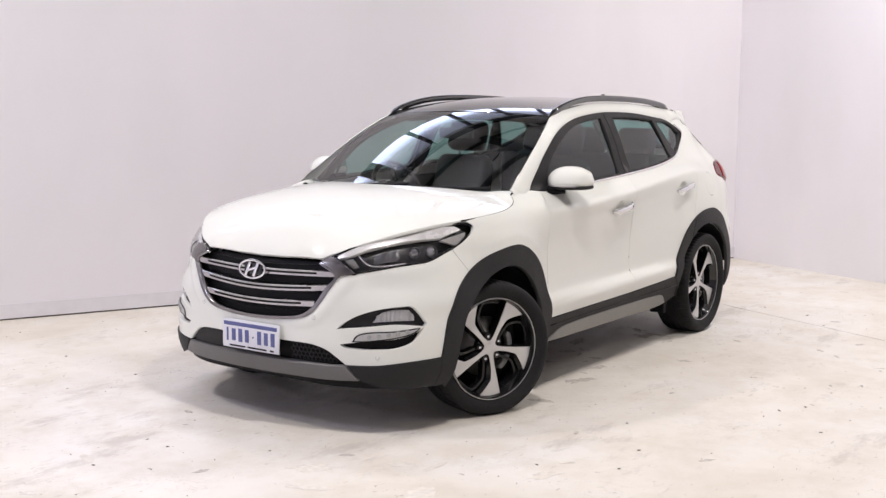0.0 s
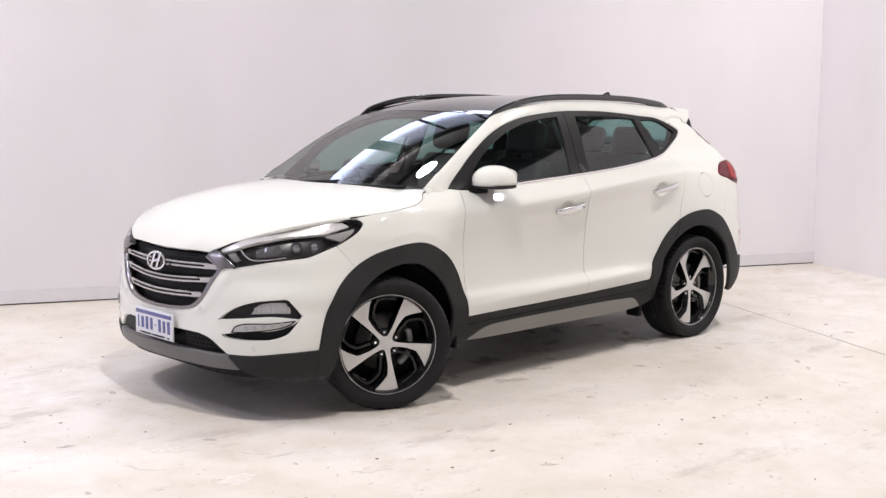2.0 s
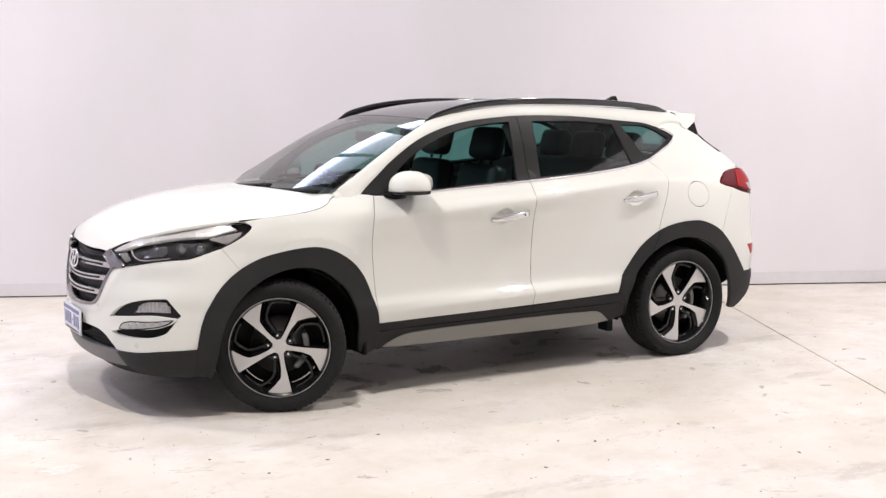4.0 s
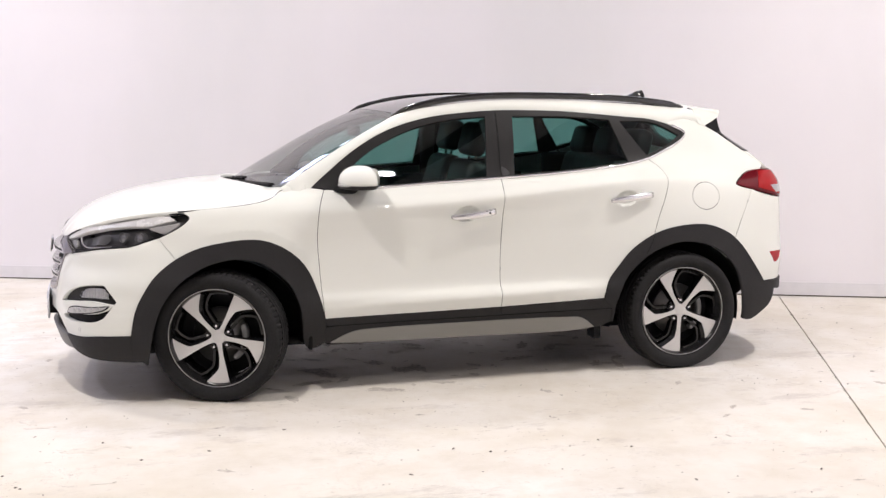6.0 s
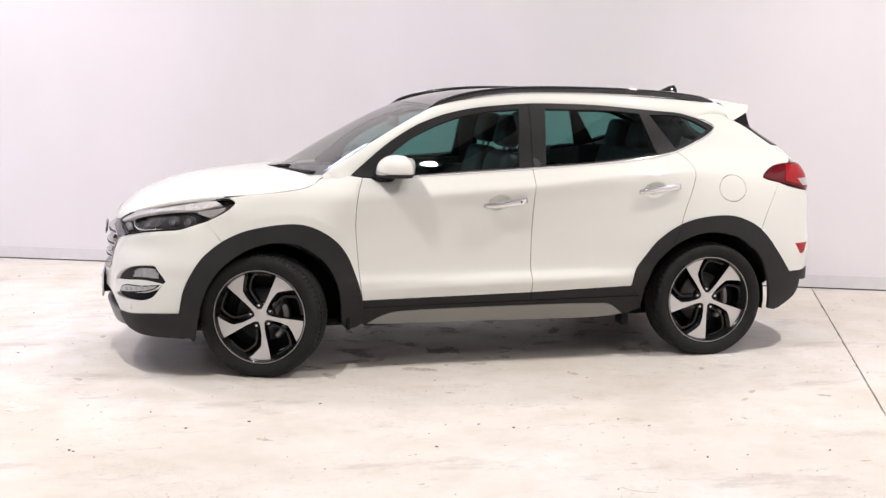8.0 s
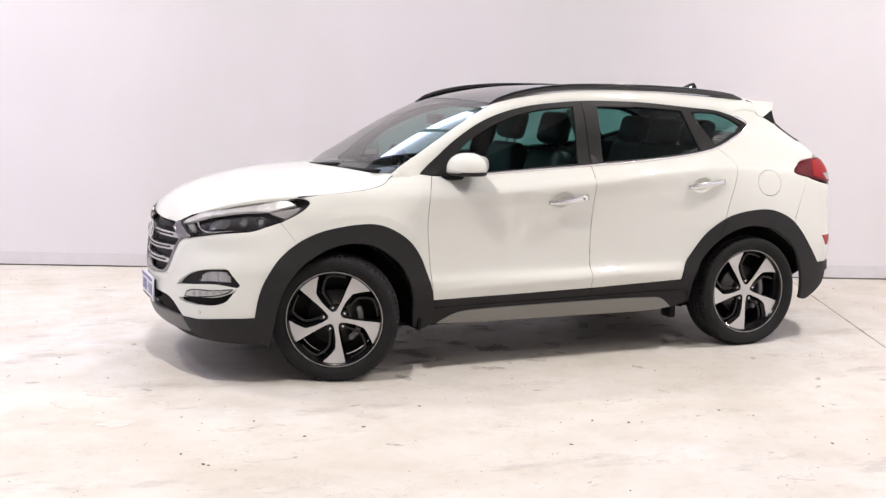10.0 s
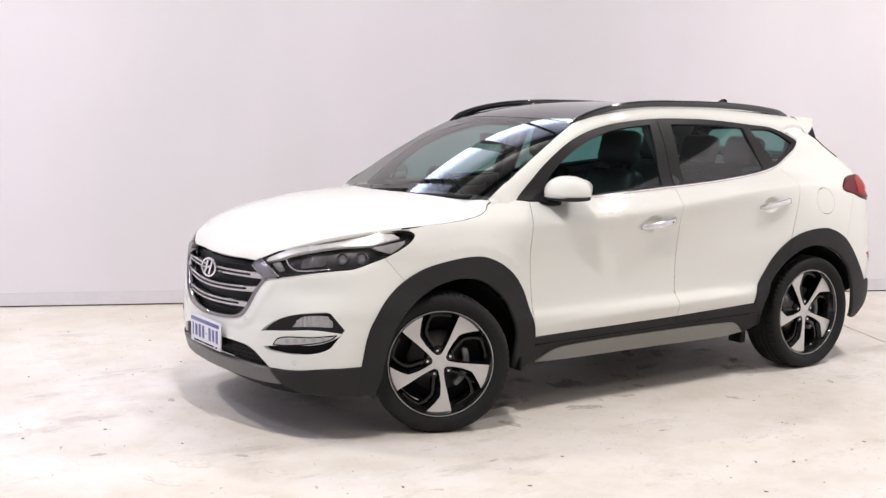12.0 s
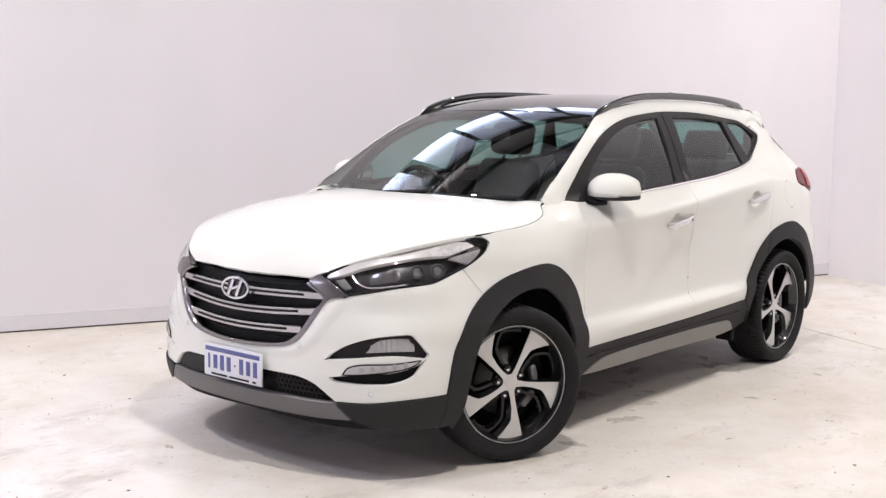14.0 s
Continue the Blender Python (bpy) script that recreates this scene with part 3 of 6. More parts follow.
# skirting along both walls
for name, a, b in (("baseboard_north", at(0.0, 0.001, 0), at(ROOM_U, 0.001, 0)),):
    slab_between(name, a, b, SKIRTING, 0.014, 0.012, 0.115, side=1, label="low pale skirting at the foot of the white wall")
    # dark strip colours in the shade of the gap below the skirting
    slab_between("trim_gap", a, b, JOINT, 0.006, 0.0005, 0.011, side=1, label="dark strip painted in for the shaded gap under the skirting")

# steel beams under the roof
for i, u in enumerate((1.2, 4.0, 6.8, 9.6, 12.4)):
    bm = bmesh.new()
    for zz, w, h in ((ROOM_H - 0.02, 0.16, 0.03), (ROOM_H - 0.17, 0.03, 0.27), (ROOM_H - 0.31, 0.16, 0.03)):
        box_bm((w, ROOM_V - 0.02, h), (0, 0, 0), bm=bm, m=Matrix.Translation((u, ROOM_V / 2, zz)))
    for v in bm.verts:
        v.co = at(v.co.x, v.co.y, v.co.z)
    tagged(new("roof_beam", from_bm("roof_beam", bm, STEEL, False)), "dark steel roof beam under the ceiling", "beam", "roof beams")

# purlins along the long wall, above the panes and under the roof
for v, z, h in ((0.06, 4.43, 0.07), (0.05, 4.56, 0.04), (0.10, ROOM_H - 0.12, 0.08), (1.25, ROOM_H - 0.07, 0.12), (2.6, ROOM_H - 0.07, 0.12)):
    bm = box_bm((ROOM_U - 0.1, 0.10, h), bevel=0.008, seg=1)
    for q in bm.verts:
        q.co = at(ROOM_U / 2 + q.co.x, v + q.co.y, z + q.co.z)
    tagged(new("roof_purlin", from_bm("roof_purlin", bm, STEEL, False)), "dark steel purlin along the long wall", "beam", "roof purlins")

# floor: two cast slabs with a ragged joint between them, over a dirty bed
floor_root = tagged(thing("floor", "worn white-painted concrete floor with stains and chips", "floor"), kind="structure")
JOINT_U = 1.977
rng = random.Random(4)
joint_v = np.linspace(-0.1, ROOM_V + 0.1, 240)
joint_lo = [JOINT_U + 0.0235 * v - 0.0025 - abs(rng.gauss(0, 0.0025)) for v in joint_v]
joint_hi = [JOINT_U + 0.0235 * v + 0.0025 + abs(rng.gauss(0, 0.0025)) for v in joint_v]


def floor_slab(edge, far):
    n = len(joint_v)
    verts = [at(e, v, z) for z in (0, -0.10) for e, v in zip(edge, joint_v)] + [at(far, v, z) for z in (0, -0.10) for v in joint_v]
    faces = []
    for i in range(n - 1):
        q = (i, i + 1, 2 * n + i + 1, 2 * n + i)
        faces.append(q if far > JOINT_U else q[::-1])
        w = (i, n + i, n + i + 1, i + 1)
        faces.append(w if far > JOINT_U else w[::-1])
    bm = bmesh.new()
    vs = [bm.verts.new(v) for v in verts]
    for f in faces:
        bm.faces.new([vs[k] for k in f])
    me = from_bm("floor_slab", bm, FLOOR, False)
    if sum(p.normal.z for p in me.polygons) < 0:
        me.flip_normals()
    return me


part("floor_slab", floor_slab(joint_hi, ROOM_U + 0.1), floor_root)
part("floor_slab", floor_slab(joint_lo, -0.1), floor_root)
bm = box_bm((0.9, ROOM_V + 0.2, 0.02))
for v in bm.verts:
    v.co = at(JOINT_U + v.co.x, ROOM_V / 2 + v.co.y, -0.022 + v.co.z)
part("joint_bed", from_bm("joint_bed", bm, JOINT, False), floor_root, "dark dirt in the floor joint")

# flakes and grit lying about
verts, faces = [], []
rng = random.Random(11)
for i in range(950):
    u, v = rng.uniform(0.4, 12), rng.uniform(0.3, 8.0)
    p = at(u, v, 0.0)
    r = rng.choice((0.002, 0.0025, 0.003, 0.003, 0.004, 0.004, 0.006, 0.011))
    if abs(p.x) < 2.3 and abs(p.y) < 1.0:
        continue
    k = len(verts)
    ang = [rng.uniform(0, 0.9) + j * 1.25 for j in range(5)]
    ring = [(r * rng.uniform(0.5, 1.3) * math.cos(a), r * rng.uniform(0.3, 0.8) * math.sin(a)) for a in ang]
    yaw = rng.uniform(0, 6.28)
    for z in (0.0005, 0.0025):
        verts += [(p.x + a * math.cos(yaw) - b * math.sin(yaw), p.y + a * math.sin(yaw) + b * math.cos(yaw), z) for a, b in ring]
    faces += [tuple(range(k + 5, k + 10))] + [(k + j, k + (j + 1) % 5, k + 5 + (j + 1) % 5, k + 5 + j) for j in range(5)]
tagged(new("floor_grit", mesh_of("floor_grit", verts, faces, GRIT, smooth=False)), "small dark flakes and grit on the white floor", "grit", kind="stuff")

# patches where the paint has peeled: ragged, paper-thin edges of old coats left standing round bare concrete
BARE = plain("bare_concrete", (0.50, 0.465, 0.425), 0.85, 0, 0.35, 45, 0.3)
COAT = plain("lifting_paint_coat", (0.70, 0.665, 0.61), 0.6, 0, 0.12, 30, 0.2)


def ragged(rng, size, n=22):
    """A torn outline, longer than it is wide."""
    yaw, flat = rng.uniform(0, 3.14), rng.uniform(0.25, 0.6)
    out = []
    for i in range(n):
        a = 2 * math.pi * i / n
        r = size * (0.55 + 0.45 * rng.random()) * (1.35 if rng.random() < 0.12 else 1.0)
        x, y = r * math.cos(a), r * flat * math.sin(a)
        out.append((x * math.cos(yaw) - y * math.sin(yaw), x * math.sin(yaw) + y * math.cos(yaw)))
    return out


def peeled(count, seed, sizes, place, high, mat, name, label):
    rng = random.Random(seed)
    verts, faces = [], []
    for i in range(count):
        p = place(rng)
        ring = ragged(rng, rng.choice(sizes))
        k, n = len(verts), len(ring)
        verts += [(p.x + x, p.y + y, 0.0004) for x, y in ring] + [(p.x + x * 0.97, p.y + y * 0.97, high) for x, y in ring] + [(p.x, p.y, high)]
        faces += [(k + j, k + (j + 1) % n, k + n + (j + 1) % n, k + n + j) for j in range(n)] + [(k + n + j, k + n + (j + 1) % n, k + 2 * n) for j in range(n)]
    tagged(new(name, mesh_of(name, verts, faces, mat, smooth=False)), label, "paint", kind="stuff")


peeled(80, 5, (0.012, 0.02, 0.02, 0.03, 0.045), lambda r: at(r.uniform(0.6, 10.5), r.uniform(2.2, 8.0), 0), 0.0009, BARE, "bare_floor_patch", "small ragged bare patches in the white floor paint")
peeled(90, 8, (0.03, 0.04, 0.06, 0.09, 0.12), lambda r: at(r.uniform(0.6, 10.5), r.uniform(0.5, 8.0), 0), 0.0016, COAT, "peeling_floor_paint", "thin lifting flakes of floor paint")
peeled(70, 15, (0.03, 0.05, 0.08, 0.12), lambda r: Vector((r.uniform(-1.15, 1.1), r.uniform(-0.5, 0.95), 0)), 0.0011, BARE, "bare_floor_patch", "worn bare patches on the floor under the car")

# ceiling lamps, out of view: round lamps hung under the beams
# the plain pair and the low cool pair are added to brighten walls and nose
LAMPS = [(2.6, 2.35, 5.0, 0.47, "key"), (0.13, -1.95, 4.95, 0.75, "wide"), (-0.31, 4.66, 4.2, 0.60, "wide"), (5.6, -0.3, 5.0, 0.41, "cool"), (8.9, -2.4, 3.6, 0.40, "cool"), (8.5, -3.6, 3.6, 0.40, "cool"),
         (-3.0, 1.9, 5.0, 0.65, "plain"), (4.3, -2.5, 5.0, 0.58, "plain")]
lamp_body = mesh_of("housing", *lathe([(0.0, 0.16), (0.07, 0.16), (0.09, 0.10), (0.16, 0.06), (0.22, 0.0), (0.205, 0.0), (0.19, 0.02)], 32, "z"), STEEL)
discs = {kind: mesh_of("diffuser", *lathe([(0.0, 0.012), (0.10, 0.008), (0.19, 0.012)], 32, "z"), mat) for kind, mat in (("key", KEYGLOW), ("wide", WIDEGLOW), ("cool", COOLGLOW), ("plain", FILLGLOW))}
for x, y, z, k, kind in LAMPS:
    t = thing("ceiling_lamp", "round lamp hung out of view from the pale roof, placed to light the studio", "lamp", "ceiling lamps", Matrix.Translation((x, y, z)) @ Matrix.Scale(k, 4))
    part("housing", lamp_body, t)
    part("diffuser", discs[kind], t, "glowing white diffuser")
    part("rod", mesh_of("rod", *lathe([(0.0, 0.15), (0.012, 0.15), (0.012, (ROOM_H - z) / k), (0.0, (ROOM_H - z) / k)], 8, "z"), STEEL), t)


# ---- the car ----
car = thing("car", "white compact sport utility car with dark cladding, parked", "car")

# bonnet
hood_front = [(2.139, 0.0), (2.132, 0.16), (2.112, 0.375)]
hood_side = [(x, y) if x > 1.5 else (x, BODY.hit(*P_side(x, float(np.interp(x, [e[0] for e in HOOD_EDGE[::-1]], [e[2] for e in HOOD_EDGE[::-1]]))))[0].y + 0.0010) for x, y in ((2.112, 0.375), (2.07, 0.468), (1.98, 0.561), (1.868, 0.649), (1.728, 0.718), (1.592, 0.769), (1.45, 0.757), (1.25, 0.770), (1.10, 0.755), (1.05, 0.740), (1.007, 0.725), (0.953, 0.703))]
hood_back = [hood_side[-1], (1.07, 0.54), (1.17, 0.33), (1.225, 0.15), (1.24, 0.0)]
half = path(hood_front, hood_side, hood_back)
outline = half + [np.array((p[0], -p[1])) for p in half[::-1] if abs(p[1]) > 1e-6]
panel("bonnet", car, outline, P_top, HOOD, PAINT, step=0.045, depth=0.02, inset=0.001)

# grille opening and front bumper, in degrees round the nose and metres up
G_TOP = [(0, 0.824), (11, 0.826), (22.4, 0.825)]
G_SIDE = [(22.4, 0.825), (27.8, 0.762)]
G_LOW = [(27.8, 0.762), (25.2, 0.700), (21.8, 0.614), (18.8, 0.567), (15.5, 0.548), (8, 0.534), (0, 0.530)]
LAMP_LOW = [(27.8, 0.762), (30.6, 0.769), (36.5, 0.786), (42.6, 0.804), (49, 0.815), (52, 0.820), (55.7, 0.839), (59.7, 0.864)]
FOG_UP = path(deg([(27.2, 0.514), (29.5, 0.550), (33.8, 0.589), (39.4, 0.616), (45.8, 0.6265)]), deg([(45.8, 0.6265), (46.9, 0.620)]), deg([(46.9, 0.620), (50.5, 0.541)]), deg([(50.5, 0.541), (49.8, 0.527)]), deg([(49.8, 0.527), (42.3, 0.538), (33.8, 0.525), (27.2, 0.514)]))
FOG_DOWN = path(deg([(28.2, 0.444), (33.8, 0.459), (40.8, 0.470), (44.4, 0.480), (47.4, 0.498), (49.9, 0.5245)]), deg([(49.9, 0.5245), (47.0, 0.458)]), deg([(47.0, 0.458), (45.6, 0.444), (42.2, 0.426), (33.8, 0.420), (29.2, 0.428), (28.2, 0.444)]))
INTAKE_TOP = [(29.6, 0.343), (27.5, 0.372), (24.4, 0.410), (20.8, 0.430), (16.2, 0.436), (0, 0.440)]
def nose_angle(x, z):
    p, _ = BODY.hit(*P_side(x, z))
    return math.degrees(math.atan2(p.y, p.x - 1.2)), z


SEAM = [nose_angle(1.650 - 0.084 * t, 0.864 - 0.112 * t) for t in np.linspace(0, 1, 7)]
half = path(deg(G_LOW[::-1]), deg(LAMP_LOW[:-1] + SEAM[:1]), deg(SEAM), deg([SEAM[-1], nose_angle(1.676, 0.663), nose_angle(1.736, 0.576), nose_angle(1.776, 0.488), (55.3, 0.371)]),
            deg([(55.3, 0.371), (45.5, 0.362), (36.8, 0.346), (29.6, 0.343)]), deg(INTAKE_TOP))
other = lambda h: [np.array((-p[0], p[1])) for p in h]
EDGE_LAMP = np.array(spline(deg(LAMP_LOW), 40))
EDGE_GRILLE = np.array(spline(deg(G_SIDE + G_LOW[1:]), 40))


EDGE_FOG = np.array([tuple(p) for p in prepared(FOG_UP, 0.006, 0.0) + prepared(FOG_DOWN, 0.006, 0.0)])


def bumper_form(u, v):
    """Rounded over towards lamp and grille, a raised band round the grille, hollow below the lamp, full lips at the fog lamps."""
    u = abs(u)
    near = lambda E: math.sqrt(float(((E - (u, v)) ** 2).sum(1).min()))
    a, g = u / DEG, near(EDGE_GRILLE)
    hollow = 0.009 * math.exp(-(((a - 42) / 10.0) ** 2) - ((v - 0.712) / 0.048) ** 2)
    band = 0.007 / (1 + math.exp((g - 0.050) / 0.006)) * min(1.0, max(0.0, (v - 0.50) / 0.05))
    lips = 0.0035 * math.exp(-near(EDGE_FOG) / 0.030)
    return -0.010 * math.exp(-near(EDGE_LAMP) / 0.016) - 0.009 * math.exp(-g / 0.014) - hollow + band + lips


bumper = panel("front_bumper", car, both(half), P_nose, BODY, PAINT, off=bumper_form, inset=0.0014, step=0.015, depth=0.025, holes=(FOG_UP, FOG_DOWN, other(FOG_UP), other(FOG_DOWN)))

# grille: smoked frame, black bed, three double bars and an oval badge
grille_out = both(path(deg(G_TOP), deg(G_SIDE), deg(G_LOW)))
grille = panel("grille", car, grille_out, P_nose, BODY, INKBLACK, "black radiator grille with three smoked-chrome bars", off=-0.050, depth=0.02, inset=-0.01)
grille_side = path(deg([(22.4, 0.822), (27.8, 0.762)]), deg(G_LOW[:-1] + [(0, 0.530)]), deg([(0, 0.5435), (8, 0.5475), (15, 0.560), (17.8, 0.577), (20.7, 0.620), (24.0, 0.704), (26.4, 0.761), (21.8, 0.814)]))
panel("grille_surround", grille, grille_side, P_nose, BODY, SMOKED, "smoked-chrome surround", mirror=True, off=0.004, depth=0.04, step=0.03, inset=0.001)


def bar_line(z0, rise, a1, off, n=24):
    """Points along the nose from one side to the other at that height."""
    out = []
    for i in range(2 * n + 1):
        a = a1 * (i / n - 1)
        p, nn = BODY.hit(*P_nose(a * DEG, z0 + rise * (a / 22) ** 2))
        out.append(p + nn * off)
    return out


for z0, rise, a1 in ((0.760, 0.006, 26.2), (0.683, 0.017, 24.4), (0.612, 0.013, 20.6)):
    sec = [(-0.026, -0.013), (0.001, -0.0155), (0.006, -0.012), (0.006, 0.012), (0.001, 0.0155), (-0.026, 0.013)]
    bar = part("grille_bar", mesh_of("grille_bar", *sweep(bar_line(z0, rise, a1, -0.012), sec[::-1]), DARKCHROME, smooth=False), grille, "smoked-chrome bar")
    part("bar_slot", mesh_of("bar_slot", *sweep(bar_line(z0 + 0.002, rise, a1 * 0.80, -0.0055), oval(0.0026, 0.0050, 8, 3)), INKBLACK), bar)
    part("bar_trim", mesh_of("bar_trim", *sweep(bar_line(z0 + 0.0115, rise, a1 * 0.74, -0.0060), oval(0.0032, 0.0036, 8)), GUIDE), bar, "thin chrome strip")
for i in range(6):
    z0 = 0.575 + i * 0.045
    a1 = np.interp(z0, [0.55, 0.614, 0.705, 0.772, 0.83], [14, 20, 23.5, 26, 22])
    part("grille_mesh_bar", mesh_of("grille_mesh_bar", *sweep(bar_line(z0, 0.014, a1, -0.046, n=12), oval(0.003, 0.003, 6)), INKBLACK), grille)

badge_p, badge_n = BODY.hit(*P_nose(0, 0.762))
badge_m = Matrix.Translation(badge_p + badge_n * 0.010) @ badge_n.to_track_quat("Z", "Y").to_matrix().to_4x4()


def oval_ring(a, b, wid, n=40, tilt=0.0):
    verts, faces = [], []
    sec = oval(wid, wid * 0.8, 8)
    for i in range(n):
        t = 2 * math.pi * i / n
        for s, h in sec:
            verts.append(((a + s) * math.cos(t), (b + s) * math.sin(t), h))
    for i in range(n):
        for j in range(8):
            p, q = i * 8 + j, i * 8 + (j + 1) % 8
            r, s = ((i + 1) % n) * 8 + (j + 1) % 8, ((i + 1) % n) * 8 + j
            faces.append((p, s, r, q))
    return verts, faces


badge = part("badge", mesh_of("badge", *oval_ring(0.083, 0.043, 0.0062), CHROME), grille, "oval chrome badge")
badge.matrix_world = badge_m
bm = bmesh.new()
for x0, w, h, tilt in ((-0.026, 0.017, 0.074, -20), (0.026, 0.017, 0.074, -20), (0.0, 0.012, 0.062, -72)):
    box_bm((w, h, 0.010), bevel=0.003, bm=bm, m=Matrix.Translation((x0, 0, 0.0)) @ Matrix.Rotation(radians(tilt), 4, "Z"))
part("badge_bars", from_bm("badge_bars", bm, CHROME), badge)
bm = box_bm((0.156, 0.078, 0.004), bevel=0.002)
for v in bm.verts:
    r = math.hypot(v.co.x / 0.079, v.co.y / 0.039)
    v.co = Vector((v.co.x / r, v.co.y / r, v.co.z - 0.008)) if r > 0 else v.co
badge_bed = part("badge_bed", from_bm("badge_bed", bm, GLOSSBLACK), badge)

# smoked-chrome wing between grille and headlamp, lower intake, lip
wing = path(deg([(22.4, 0.827), (24.8, 0.853)]), deg([(24.8, 0.853), (27.6, 0.834), (32.0, 0.776)]), deg([(32.0, 0.776), (30.6, 0.770), (27.8, 0.762)]), deg([(27.8, 0.762), (22.4, 0.827)]))
panel("grille_wing", grille, wing, P_nose, BODY, SMOKED, "smoked-chrome wing beside the headlamp", mirror=True, off=0.003, step=0.02, depth=0.04, inset=0.001)
INTAKE_LOW = [(29.6, 0.343), (26.4, 0.338), (15.5, 0.338), (0, 0.345)]
half = path(deg(INTAKE_LOW[::-1]), deg(INTAKE_TOP))
intake = panel("lower_intake", car, both(half), P_nose, BODY, BLACK, "black lower intake with honeycomb mesh", off=-0.03, inset=-0.006, depth=0.02)
for row in range(4):
    for col in range(11):
        a = 13.8 + col * 1.25 + (row % 2) * 0.62
        z = 0.352 + row * 0.022
        if a > 27.8 - row * 1.9:
            continue
        p, nn = BODY.hit(*P_nose(a * DEG, z))
        mm = Matrix.Translation(p - nn * 0.018) @ nn.to_track_quat("Z", "Y").to_matrix().to_4x4()
        v, f = oval_ring(0.0125, 0.0115, 0.0022, 6)
        part("mesh_cell", mesh_of("mesh_cell", [mm @ Vector(q) for q in v], f, CLADDING, smooth=False), intake)
cover = path(deg([(-29.0, 0.350), (-24.4, 0.408), (-20.8, 0.428), (-12, 0.434)]), deg([(-12, 0.434), (-12, 0.342)]), deg([(-12, 0.342), (-26.4, 0.340), (-29.0, 0.350)]))
panel("sensor_cover", intake, cover, P_nose, BODY, CLADDING, "smooth dark grey cover plate", off=-0.012, depth=0.02)
LIP = both(path(deg([(0, 0.345), (15.5, 0.338), (26.4, 0.338), (29.4, 0.342)]), deg([(29.4, 0.342), (33.6, 0.268)]), deg([(33.6, 0.268), (24.2, 0.262), (11, 0.262), (0, 0.262)])))
panel("front_lip", car, LIP, P_nose, BODY, LIPGREY, "satin silver lip under the bumper", off=0.008, depth=0.03, step=0.03)
half = path(deg([(29.8, 0.342), (36.8, 0.345), (45.5, 0.361), (55.3, 0.370)]), deg([(55.3, 0.370), (56.4, 0.226)]), deg([(56.4, 0.226), (48, 0.226), (40, 0.236), (33.8, 0.266)]), deg([(33.8, 0.266), (29.8, 0.342)]))
panel("bumper_cladding", car, half, P_nose, BODY, CLADDING, "dark grey lower bumper corner", mirror=True, off=0.009, depth=0.04)
half = path(deg([(0, 0.262), (24.2, 0.262), (33.6, 0.266), (40, 0.236), (48, 0.226), (56, 0.226)]), deg([(56, 0.226), (56, 0.205)]), deg([(56, 0.205), (30, 0.207), (0, 0.215)]))
panel("air_dam", car, both(half), P_nose, BODY, BLACK, "black strip under the lip", off=-0.03, depth=0.06)

